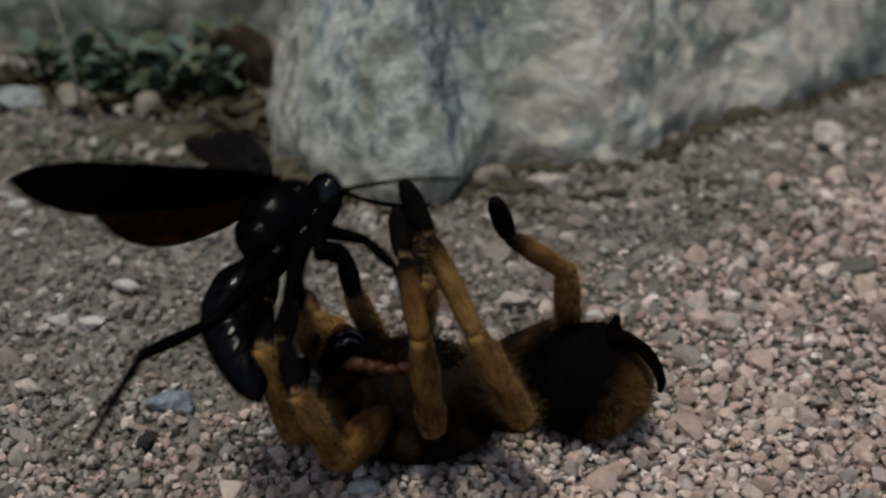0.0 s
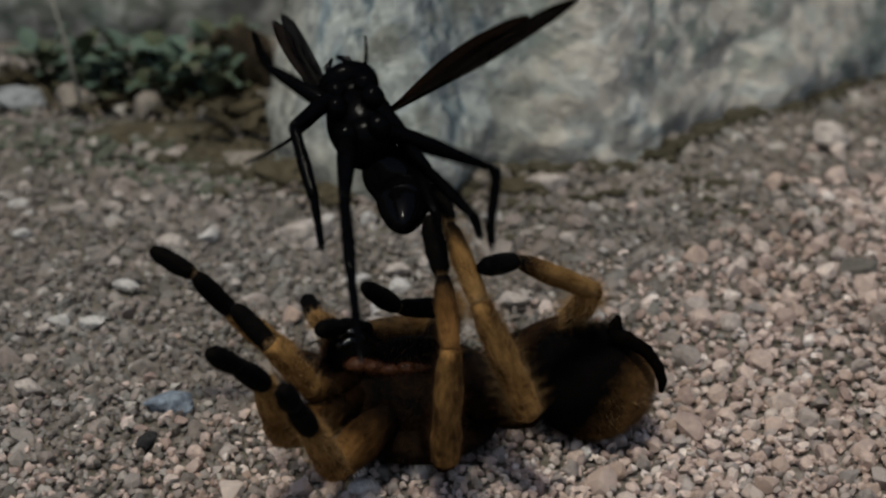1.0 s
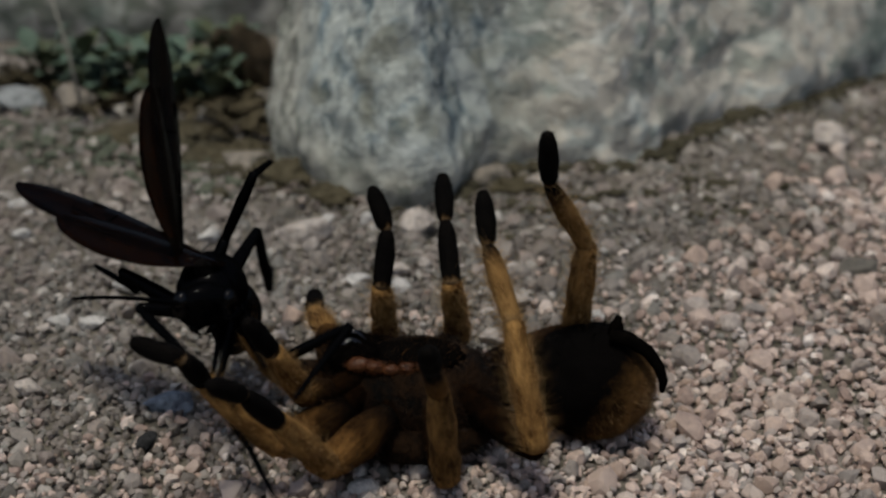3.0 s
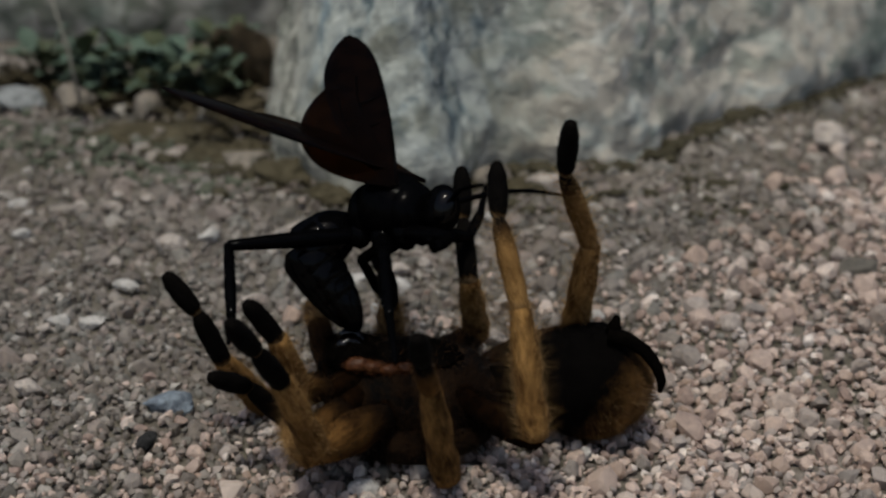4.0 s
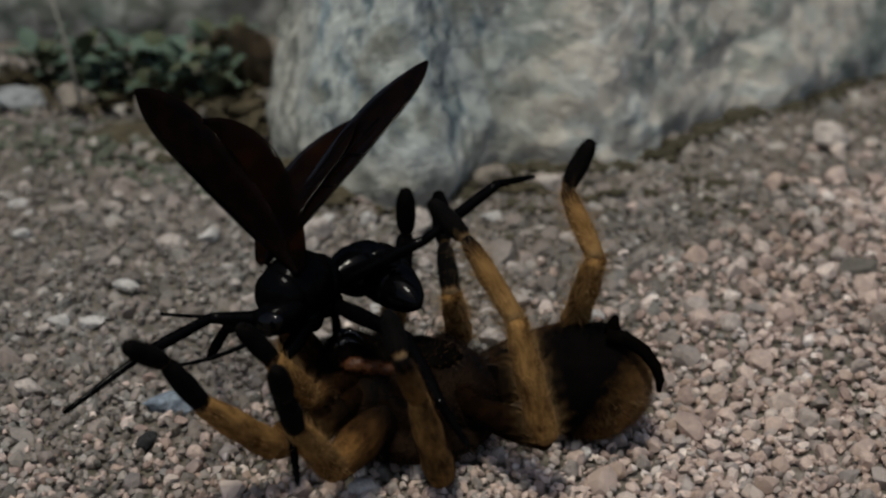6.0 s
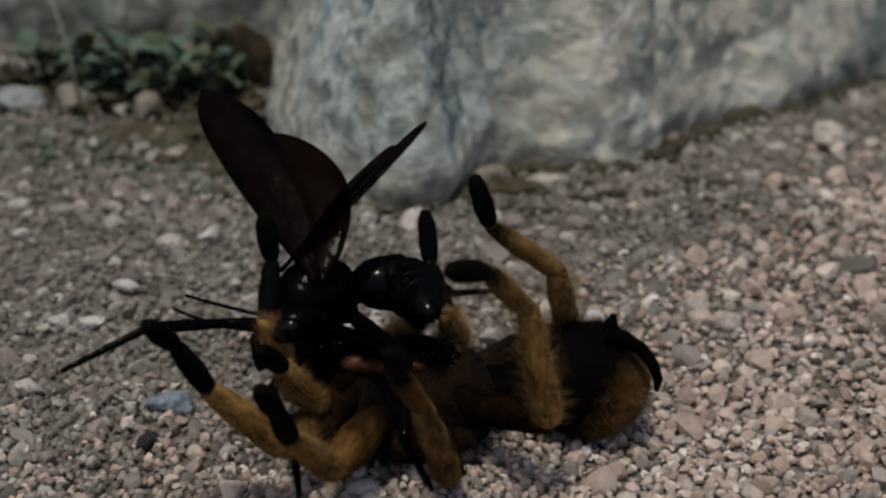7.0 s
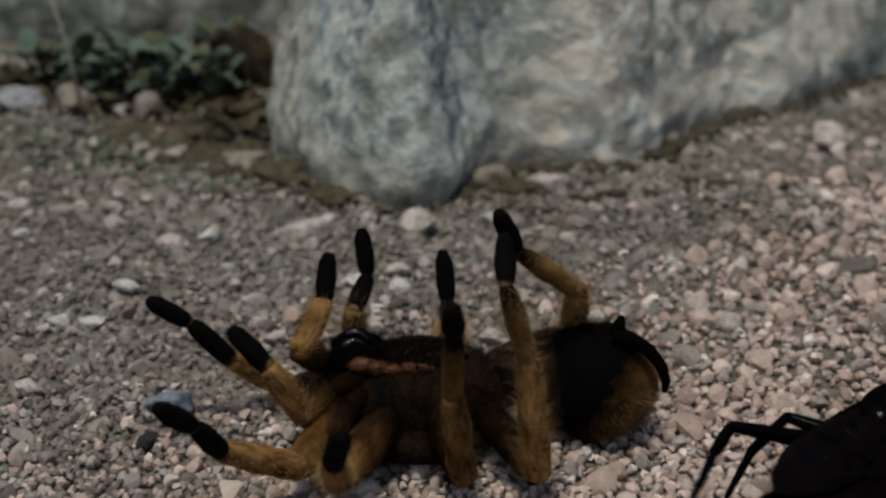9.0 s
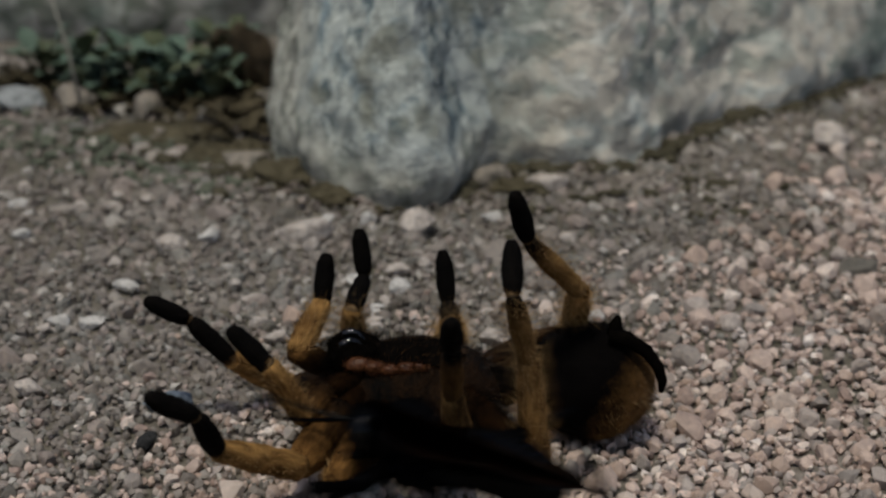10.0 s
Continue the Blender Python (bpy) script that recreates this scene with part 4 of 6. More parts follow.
def wasp_legs():
    rng = random.Random(8)
    for pair, (a, b, c) in WASP_LEG.items():
        wasp_leg_pair(pair, a, b, c, rng)
    bm = bmesh.new()
    n = 13
    pts = [Vector((0, 18.5 * MM * k / n, 1.6 * MM * math.sin(k / n * 2.6))) for k in range(n + 1)]
    tube(bm, pts, [0.42 * MM * (1 - 0.45 * k / n) * (1.0 if k % 2 else 0.9) for k in range(n + 1)], 8)
    me = finish(bm, "antenna", SHELL_MATT)
    for key in ("al", "ar"):
        WASP_BONES[key] = [part("antenna", me, None, wasp, "thin curved black antenna")]


def wasp_leg_pair(pair, a, b, c, rng):
    shapes = (("femur", a, [(0, 1.0), (0.35, 1.3), (0.8, 0.95), (1, 0.75)]), ("tibia", b, [(0, 0.7), (0.6, 0.85), (1, 0.7)]), ("tarsus", c, [(0, 0.6), (0.5, 0.5), (0.92, 0.4), (1, 0.28)]))
    meshes = []
    for name, length, shape in shapes:
        bm = bmesh.new()
        rows = profile(length * MM, [(s, r * MM) for s, r in shape], 10)
        lathe(bm, rows, 10)
        if name != "femur":
            fur_on(bm, rng, rows, 46, 0.9 * MM, width=0.00006, index=0)
        meshes.append((name, finish(bm, name, SHELL_MATT)))
    for key in (pair + "l", pair + "r"):
        WASP_BONES[key] = [part(name, me, None, wasp, "thin black leg segment") for name, me in meshes]


wasp_thorax()
HEAD = wasp_head()
WASP_BONES["head"] = [HEAD]
WASP_BONES["body"] = list(wasp_abdomen())
for side in ("wl", "wr"):
    wasp_wing(side)
wasp_legs()


# ---- gravel: the nearest pebbles single, the rest one cover ----
SHAPES = []
for k in range(14):
    bm = pebble_shape(100 + k, 2)
    SHAPES.append(finish(bm, "pebble", PEBBLE_ONE, smooth=False))


def pebble_size(rng, x, y):
    mean = 0.00158 * (1 + 0.8 * max(0, y)) if x > 0.02 - y * 0.12 else 0.00132 * (1 + 3.0 * max(0, y))
    s = mean * math.exp(rng.gauss(0, 0.42))
    return min(s, 0.0034)


def scatter():
    rng = random.Random(77)
    cells, cell = {}, 0.0049
    got = []
    tries = 42000
    for i in range(tries):
        y = -0.028 + 0.278 * rng.random() ** 1.25
        half = 0.062 + 0.26 * (y + 0.03)
        x = rng.uniform(-half, half)
        s = pebble_size(rng, x, y)
        if y > 0.10 and x < 0 and rng.random() < 0.55:
            continue
        key = (int(x // cell), int(y // cell))
        ok = True
        for dx in (-1, 0, 1):
            for dy in (-1, 0, 1):
                for px, py, ps in cells.get((key[0] + dx, key[1] + dy), ()):
                    if (px - x) ** 2 + (py - y) ** 2 < ((ps + s) * 0.70) ** 2:
                        ok = False
        if ok:
            cells.setdefault(key, []).append((x, y, s))
            got.append((x, y, s))
    return got


def is_dull(rng, x, y):
    """Dull grit lies to the left and behind, pale gravel in front and to the right."""
    edge = 0.014 + (0.5 if x < 0 else 1.2) * x + 0.012 * noise.noise((x * 30, y * 30, 5.0))
    return y > edge + rng.gauss(0, 0.022)


DULL_SHAPES = []
for me in SHAPES:
    me = me.copy()
    me.materials[0] = GRIT_ONE
    DULL_SHAPES.append(me)


def lay_gravel():
    rng = random.Random(5)
    spots = scatter()
    near = [p for p in spots if p[1] < -0.003 and abs(p[0]) < 0.062][:290]
    chosen = set(near)
    for x, y, s in near:
        ob = new("pebble", rng.choice(DULL_SHAPES if is_dull(rng, x, y) else SHAPES))
        ob.parent = GROUND
        ob.matrix_basis = pose(x, y, ground_height(x, y) + s * 0.22, rng.uniform(-25, 25), rng.uniform(-25, 25), rng.uniform(0, 360)) @ Matrix.Diagonal((s, s, s, 1))
    bases = []
    for me in SHAPES:
        co = np.empty(len(me.vertices) * 3)
        me.vertices.foreach_get("co", co)
        fa = np.array([tuple(p.vertices) for p in me.polygons])
        bases.append((co.reshape(-1, 3), fa))
    heaps = {"gravel": ([], [], [0]), "grit": ([], [], [0])}
    for x, y, s in spots:
        if (x, y, s) in chosen:
            continue
        V, Fc, off = heaps["grit" if is_dull(rng, x, y) else "gravel"]
        dull = V is heaps["grit"][0]
        if dull:
            s *= math.exp(rng.gauss(0, 0.25))
        co, fa = rng.choice(bases)
        r = np.array(Euler((rng.uniform(-.45, .45), rng.uniform(-.45, .45), rng.uniform(0, 6.28))).to_matrix())
        V.append(co @ r.T * s + (x, y, ground_height(x, y) + s * (-0.22 if dull else 0.22)))
        Fc.append(fa + off[0])
        off[0] += len(co)
    tiny = bmesh.new()
    blob(tiny, (0, 0, 0), (1.2, 0.85, 0.75), 1, 0.6, 1.2, 7)
    tc = np.array([tuple(v.co) for v in tiny.verts])
    tf = np.array([[v.index for v in f.verts] for f in tiny.faces])
    tiny.free()
    for _ in range(8000):
        y = -0.028 + 0.16 * rng.random() ** 1.4
        x = rng.uniform(-0.064 - 0.26 * y, 0.066 + 0.26 * y)
        V, Fc, off = heaps["grit" if is_dull(rng, x, y) else "gravel"]
        s = rng.uniform(0.00035, 0.0008)
        r = np.array(Euler((rng.uniform(-1, 1), rng.uniform(-1, 1), rng.uniform(0, 6.28))).to_matrix())
        V.append(tc @ r.T * s + (x, y, ground_height(x, y) + s * 0.5))
        Fc.append(tf + off[0])
        off[0] += len(tc)
    for name, material, label in (("gravel", PEBBLE, "loose angular pinkish-beige and grey granite gravel"), ("grit", GRIT, "dull grey-brown grit before the boulders")):
        V, Fc = np.concatenate(heaps[name][0]), np.concatenate(heaps[name][1])
        me = bpy.data.meshes.new(name)
        me.from_pydata(V.tolist(), [], Fc.tolist())
        me.materials.append(material)
        me.polygons.foreach_set("use_smooth", [False] * len(Fc))
        tagged(new(name, me), label, "gravel", kind="stuff")


lay_gravel()


# ---- movement ----
BOOK, FLIGHT = {}, []
STEPS = [i / 10 for i in range(101)]
BEATS = [(14 / 30, -70), (16 / 30, 70), (17 / 30, 10), (206 / 30, -70), (208 / 30, 70), (209 / 30, 10)]


def spider_at(t, **joined):
    """Joints of the limbs at t seconds, in tenths of a millimetre, in the tarantula's space."""
    for key, joints in joined.items():
        BOOK.setdefault(key, []).append((t, joints))


def wasp_at(t, place, **joined):
    """The wasp's pose at t seconds (tenths of a millimetre, degrees), and its limbs' joints in its own space."""
    x, y, z, rx, ry, rz = place
    FLIGHT.append((t, pose(x * 1e-4, y * 1e-4, z * 1e-4, rx, ry, rz)))
    for key, joints in joined.items():
        BOOK.setdefault(key, []).append((t, joints))


def smooth_track(rows):
    """Joint places at all steps, eased between the given times with no overshoot."""
    rows = sorted(rows)
    ts, vals = np.array([r[0] for r in rows]), np.array([r[1] for r in rows], float) * 1e-4
    if len(ts) == 1:
        return np.repeat(vals, len(STEPS), axis=0)
    h, d = np.diff(ts)[:, None], np.diff(vals, axis=0) / np.diff(ts)[:, None]
    m = np.zeros_like(vals)
    same = d[:-1] * d[1:] > 0
    m[1:-1][same] = (2 * d[:-1] * d[1:] / np.where(same, d[:-1] + d[1:], 1))[same]
    out = []
    for t in STEPS:
        if t <= ts[0] or t >= ts[-1]:
            out.append(vals[0] if t <= ts[0] else vals[-1])
            continue
        i = int(np.searchsorted(ts, t, "right")) - 1
        s = (t - ts[i]) / h[i, 0]
        out.append((2 * s ** 3 - 3 * s ** 2 + 1) * vals[i] + (s ** 3 - 2 * s ** 2 + s) * h[i, 0] * m[i] + (3 * s ** 2 - 2 * s ** 3) * vals[i + 1] + (s ** 3 - s ** 2) * h[i, 0] * m[i + 1])
    return np.array(out)


def drive_chain(bones, root, lengths, rows):
    """Key rigid segments joint to joint along the given joints."""
    track = smooth_track(rows)
    turns = [None] * len(bones)
    keys = [[] for _ in bones]
    for t, flat in zip(STEPS, track):
        at = Vector(root(t) if callable(root) else root)
        for k, length in enumerate(lengths):
            way = Vector(flat[3 * k:3 * k + 3]) - at
            way = way.normalized() if way.length > 1e-6 else Vector((0, 1, 0))
            if turns[k] is None:
                turns[k] = Vector((0, 1, 0)).rotation_difference(way)
            else:
                turns[k] = (turns[k] @ Vector((0, 1, 0))).rotation_difference(way) @ turns[k]
            keys[k].append((t, Matrix.Translation(at) @ turns[k].to_matrix().to_4x4()))
            at = at + way * length
    for bone, rws in zip(bones, keys):
        walk(bone, rws)


def frame_of(y, x):
    """A turn whose Y axis points along y and whose X axis leans towards x."""
    y = y.normalized()
    x = (x - y * x.dot(y)).normalized()
    z = x.cross(y)
    return Matrix((x, y, z)).transposed().to_4x4()


def drive_wing(wing, root, rows):
    """Wing keyed by the way of its tip and of its trailing edge."""
    keys = []
    track = smooth_track(rows)
    for t, v in zip(STEPS, track):
        keys.append((t, Matrix.Translation(root) @ frame_of(Vector(v[:3]), Vector(v[3:]))))
    side = 1 if root.y > 0 else -1
    for t, angle in BEATS:
        # quick beats between the steps, up and down round the body's length
        i = int(t * 10)
        v = track[i] + (track[i + 1] - track[i]) * (t * 10 - i)
        beat = Matrix.Rotation(radians(angle) * side, 3, "X")
        keys.append((t, Matrix.Translation(root) @ frame_of(beat @ Vector(v[:3]), beat @ Vector(v[3:]))))
    walk(wing, sorted(keys, key=lambda k: k[0]))


def drive_head(rows):
    keys = []
    for t, v in zip(STEPS, smooth_track(rows)):
        way = Vector(v[:3]) - Vector(NECK) * MM
        keys.append((t, Matrix.Translation(Vector(NECK) * MM) @ frame_of(way, Vector((0, 0, 1)).cross(way) * -1)))
    walk(HEAD, keys)
    return [m for _, m in keys]


def motions():
    spider_at(0.0, n1=(-279, -195, 108, -312, -233, 244, -315, -153, 274, -314, -84, 296), n2=(-219, -213, 75, -263, -274, 199, -289, -202, 239, -282, -143, 278), n3=(-94, -218, 124, -108, -282, 281, -128, -248, 374, -139, -177, 415), n4=(26, -204, 130, -40, -257, 278, -98, -217, 393, -130, -173, 452), f1=(-289, 173, 87, -295, 67, 186, -288, 12, 251, -279, -37, 303), f2=(-190, 205, 83, -214, 108, 188, -223, 65, 262, -251, 8, 296), f3=(-115, 205, 83, -100, 94, 211, -118, 191, 238, -136, 251, 291), f4=(107, 101, 140, 94, -10, 268, 9, -81, 344, -12, -122, 410), pn=(-254, -130, 81, -292, -45, 101, -281, 25, 114), pf=(-227, 94, 129, -275, 174, 114, -297, 239, 136))
    spider_at(0.5, n1=(-296, -187, 100, -305, -283, 208, -342, -346, 254, -372, -399, 293), n2=(-227, -208, 73, -262, -300, 180, -290, -351, 243, -311, -392, 298), n3=(-91, -197, 163, -113, -279, 310, -128, -246, 405, -131, -171, 438), n4=(29, -201, 136, -39, -168, 289, -94, -130, 406, -113, -57, 432), f1=(-291, 172, 63, -370, 89, 152, -429, 103, 213, -492, 104, 247), f2=(-208, 202, 84, -235, 90, 172, -262, 16, 206, -273, -54, 218), f3=(-102, 204, 97, -138, 74, 201, -188, 14, 266, -224, -51, 300), f4=(106, 104, 139, 79, -11, 260, 7, -106, 325, -47, -163, 338))
    spider_at(1.0, n1=(-297, -186, 100, -308, -274, 215, -333, -337, 267, -357, -391, 309), n2=(-228, -206, 59, -249, -302, 165, -263, -362, 225, -270, -416, 273), n3=(-79, -224, 81, -72, -246, 250, -82, -176, 323, -101, -132, 390), n4=(32, -199, 136, -33, -198, 293, -73, -91, 364, -93, -20, 397), f1=(-312, 158, 55, -398, 105, 160, -446, 82, 227, -507, 84, 265), f2=(-103, 178, 103, -194, 72, 143, -231, 3, 178, -254, -62, 199), f3=(-68, 190, 132, -77, 32, 195, -144, -39, 224, -189, -86, 274), f4=(106, 76, 154, 125, -58, 257, 18, -110, 321, -33, -171, 333), pn=(-259, -126, 139, -312, -149, 214, -362, -122, 258))
    spider_at(1.5, n1=(-326, -162, 88, -413, -244, 169, -456, -289, 228, -504, -318, 274), n2=(-232, -204, 58, -292, -301, 147, -333, -367, 184, -375, -422, 204), n3=(-80, -224, 67, -86, -261, 233, -91, -296, 328, -83, -221, 360), n4=(68, -186, 100, 35, -172, 266, -15, -99, 368, -29, -38, 419), f1=(-331, 142, 62, -402, 38, 133, -473, 44, 181, -541, 40, 206), f2=(-247, 187, 80, -246, 107, 201, -245, 64, 275, -244, 35, 341), f3=(-80, 199, 114, -74, 101, 253, -84, 192, 297, -90, 252, 353), f4=(114, 67, 138, 102, 18, 300, 8, -56, 364, -22, -93, 428), pn=(-282, -118, 135, -307, -151, 221, -359, -139, 269), pf=(-249, 99, 118, -281, 189, 118, -300, 258, 118))
    spider_at(2.0, n1=(-348, -124, 69, -444, -213, 130, -504, -252, 177, -567, -273, 206), n2=(-242, -196, 54, -305, -294, 140, -353, -358, 172, -396, -409, 198), n3=(-82, -222, 53, -77, -300, 204, -74, -378, 270, -76, -442, 321), n4=(66, -187, 104, 43, -189, 273, -13, -147, 388, -26, -93, 446), f1=(-333, 136, 46, -371, 43, 151, -393, -25, 197, -400, -79, 245), f2=(-170, 204, 73, -167, 142, 204, -145, 195, 269, -154, 216, 337), f3=(-64, 197, 76, -66, 102, 217, -66, 188, 271, -66, 254, 319), f4=(114, 68, 138, 101, 25, 302, 27, -25, 402, 15, -43, 480), pn=(-284, -118, 135, -322, -179, 196, -347, -198, 261))
    spider_at(2.5, n1=(-326, -162, 83, -400, -245, 176, -439, -283, 242, -485, -309, 292), n2=(-232, -202, 53, -298, -292, 147, -338, -348, 197, -378, -400, 227), n3=(-80, -221, 53, -84, -292, 208, -91, -372, 271, -93, -436, 322), n4=(40, -205, 83, 8, -140, 236, -25, -26, 299, -34, 24, 362), f1=(-323, 149, 59, -362, 60, 166, -386, 13, 234, -402, -34, 286), f2=(-177, 205, 73, -180, 134, 199, -169, 188, 265, -184, 209, 332), f3=(-66, 198, 76, -76, 95, 211, -85, 172, 277, -90, 238, 325), f4=(112, 70, 142, 113, 7, 300, 46, -52, 401, 36, -71, 478), pn=(-274, -125, 130, -313, -173, 202, -337, -202, 263))
    spider_at(4.0, n1=(-260, -205, 80, -298, -66, 60, -349, -90, 125, -397, -131, 160), n2=(-250, -193, 78, -286, -252, 205, -311, -302, 270, -339, -339, 326), n3=(-75, -221, 53, -96, -281, 210, -105, -356, 279, -109, -414, 337), n4=(41, -203, 104, 24, -140, 261, -4, -53, 360, -6, -6, 425), f1=(-348, 83, 14, -397, 2, 124, -429, -9, 203, -471, -7, 261), f2=(-163, 204, 83, -159, 92, 176, -163, 45, 247, -180, 115, 257), f3=(-27, 177, 94, -42, 65, 222, -50, 138, 293, -52, 188, 358), f4=(113, 69, 140, 128, 11, 299, 86, -36, 418, 91, -52, 496), pn=(-277, -121, 136, -302, -148, 224, -338, -168, 283))
    spider_at(4.5, n1=(-256, -206, 80, -291, -66, 67, -333, -98, 134, -371, -143, 176), n2=(-249, -193, 78, -286, -244, 209, -303, -299, 273, -338, -317, 333), n3=(-78, -222, 55, -103, -292, 208, -110, -364, 279, -111, -425, 334), n4=(46, -201, 103, 28, -137, 260, -6, -94, 383, -6, -43, 444), f1=(-348, 84, 13, -393, 10, 129, -425, 0, 209, -464, -1, 269), f3=(-13, 164, 100, -25, 52, 227, -32, 126, 297, -36, 176, 362), f4=(113, 69, 140, 129, 11, 299, 88, -37, 418, 99, -59, 494), pn=(-264, -125, 138, -273, -157, 227, -302, -160, 293))
    spider_at(5.0, n1=(-262, -204, 84, -302, -292, 192, -322, -346, 256, -341, -398, 301), n2=(-240, -200, 82, -259, -246, 218, -258, -303, 282, -282, -281, 346), n3=(-74, -222, 62, -94, -300, 211, -102, -348, 301, -106, -404, 361), n4=(47, -201, 103, 30, -184, 271, 4, -89, 363, -3, -29, 416), f1=(-347, 85, 12, -399, 10, 125, -432, 1, 204, -464, -16, 266), f2=(-274, 167, 89, -314, 305, 105, -327, 333, 185, -350, 352, 250), f3=(-4, 153, 105, -10, 14, 203, -24, 94, 264, -26, 176, 271), f4=(113, 69, 139, 126, 9, 298, 79, -36, 416, 87, -52, 494), pn=(-267, -124, 138, -319, -161, 209, -365, -146, 262))
    spider_at(5.5, n1=(-311, -177, 78, -386, -260, 170, -428, -291, 239, -471, -331, 281), n2=(-225, -208, 60, -260, -289, 175, -265, -339, 245, -270, -376, 306), n3=(-89, -223, 58, -111, -288, 214, -128, -342, 299, -142, -261, 303), n4=(47, -202, 78, 12, -172, 242, -35, -56, 294, -54, 16, 322), f1=(-293, 169, 50, -306, 54, 137, -292, 9, 209, -278, -39, 262), f2=(-179, 205, 82, -174, 145, 214, -158, 203, 275, -141, 224, 342), f3=(-54, 193, 83, -65, 79, 208, -73, 169, 255, -83, 213, 323), f4=(112, 68, 144, 150, -10, 290, 150, 117, 335, 176, 174, 385))
    spider_at(7.0, n1=(-290, -192, 84, -378, -240, 189, -413, -266, 263, -439, -313, 311), n2=(-222, -209, 59, -269, -308, 154, -277, -366, 217, -292, -413, 270), n3=(-68, -220, 54, -103, -306, 197, -129, -370, 272, -136, -432, 325), n4=(66, -184, 118, 35, -201, 284, -22, -287, 371, -68, -348, 394), f2=(-149, 201, 77, -112, 82, 151, -115, 21, 211, -126, -33, 258), f3=(-50, 192, 77, -70, 55, 175, -94, 145, 217, -102, 181, 290), f4=(112, 96, 131, 85, -6, 265, -10, -54, 347, -33, -67, 423), pn=(-248, -134, 115, -289, -173, 192, -312, -224, 238))
    spider_at(7.5, n1=(-273, -200, 88, -334, -216, 219, -375, -267, 274, -411, -312, 318), n2=(-220, -210, 60, -233, -308, 166, -241, -363, 231, -249, -417, 279), n3=(-61, -218, 55, -90, -307, 197, -110, -367, 278, -119, -426, 333), n4=(57, -192, 54, 24, -126, 208, -31, -28, 281, -45, 38, 326), f3=(-59, 195, 75, -85, 62, 177, -105, -14, 242, -114, 67, 246), f4=(100, 137, 105, 77, 29, 234, 1, -58, 303, -42, -91, 362), f1=(-267, -78, 107, -307, -143, 229, -322, -114, 309, -341, -93, 375))
    spider_at(8.0, n1=(-309, -177, 61, -399, -265, 132, -441, -313, 190, -492, -350, 226), n2=(-239, -198, 55, -244, -307, 152, -231, -376, 201, -220, -434, 241), n3=(-72, -221, 59, -94, -296, 210, -108, -363, 286, -114, -423, 341), n4=(57, -195, 96, 67, -56, 193, 33, 68, 234, 2, 126, 279), f1=(-321, 134, 18, -389, 96, 141, -425, 97, 219, -468, 83, 274), f2=(-236, 193, 78, -261, 332, 109, -252, 418, 106, -277, 438, 170), f3=(-77, 201, 84, -86, 61, 179, -95, -11, 251, -103, 71, 255), f4=(109, 110, 122, 58, 12, 251, -37, 31, 345, -55, 35, 423), pn=(-282, -122, 85, -302, -171, 164, -338, -151, 223))
    spider_at(8.5, n1=(-283, -193, 55, -366, -288, 126, -396, -349, 179, -437, -393, 218), n2=(-230, -199, 39, -228, -316, 125, -217, -382, 178, -206, -439, 222), n3=(-55, -216, 55, -64, -282, 211, -61, -317, 307, -58, -369, 371), n4=(36, -202, 47, 15, -185, 215, -23, -239, 332, -25, -170, 372), f1=(-320, 135, 17, -410, 62, 105, -465, 36, 165, -520, 7, 201), f2=(-226, 195, 58, -220, 99, 166, -199, 177, 197, -203, 211, 260), f3=(-76, 201, 75, -81, 54, 160, -86, 155, 152, -89, 187, 228), f4=(102, 131, 114, 98, 16, 239, -11, -29, 305, -46, -75, 360), pn=(-280, -125, 96, -325, -153, 174, -378, -141, 221), pf=(-292, -28, 153, -266, 52, 197, -248, 77, 262))
    spider_at(9.0, n1=(-280, -194, 56, -370, -285, 125, -393, -340, 186, -432, -379, 232), n3=(-59, -218, 55, -75, -292, 208, -73, -327, 303, -76, -384, 362), n4=(40, -200, 46, 25, -204, 215, -7, -249, 338, -8, -182, 382), f1=(-317, 138, 16, -399, 55, 103, -455, 43, 167, -511, 26, 209), f2=(-223, 196, 57, -220, 97, 163, -202, 177, 188, -211, 200, 256), f3=(-72, 200, 75, -75, 53, 160, -79, 154, 151, -87, 182, 228), f4=(108, 115, 120, 104, -8, 237, 14, -68, 319, -13, -101, 386), pn=(-276, -127, 96, -323, -140, 178, -373, -126, 228), pf=(-290, -29, 154, -261, 52, 194, -253, 77, 261))
    spider_at(9.6, n2=(-223, -203, 41, -222, -320, 127, -211, -387, 180, -200, -443, 224))
    spider_at(10.0, n1=(-275, -197, 57, -371, -281, 125, -386, -330, 195, -443, -351, 233), n2=(-224, -204, 43, -220, -59, 29, -202, 25, 27, -174, 54, 87), n3=(-54, -216, 54, -70, -290, 207, -71, -345, 293, -72, -401, 353), n4=(45, -197, 44, 30, -200, 213, 6, -263, 330, 6, -200, 379), f1=(-312, 141, 15, -395, 59, 102, -452, 55, 166, -513, 43, 202), f2=(-218, 197, 57, -218, 98, 162, -202, 179, 187, -210, 202, 255), f3=(-67, 198, 76, -70, 51, 161, -74, 153, 151, -82, 180, 228), f4=(113, 94, 130, 109, -30, 246, 33, -90, 341, 13, -110, 415), pn=(-271, -129, 98, -317, -142, 180, -368, -129, 229), pf=(-289, -31, 154, -258, 50, 194, -251, 75, 261))
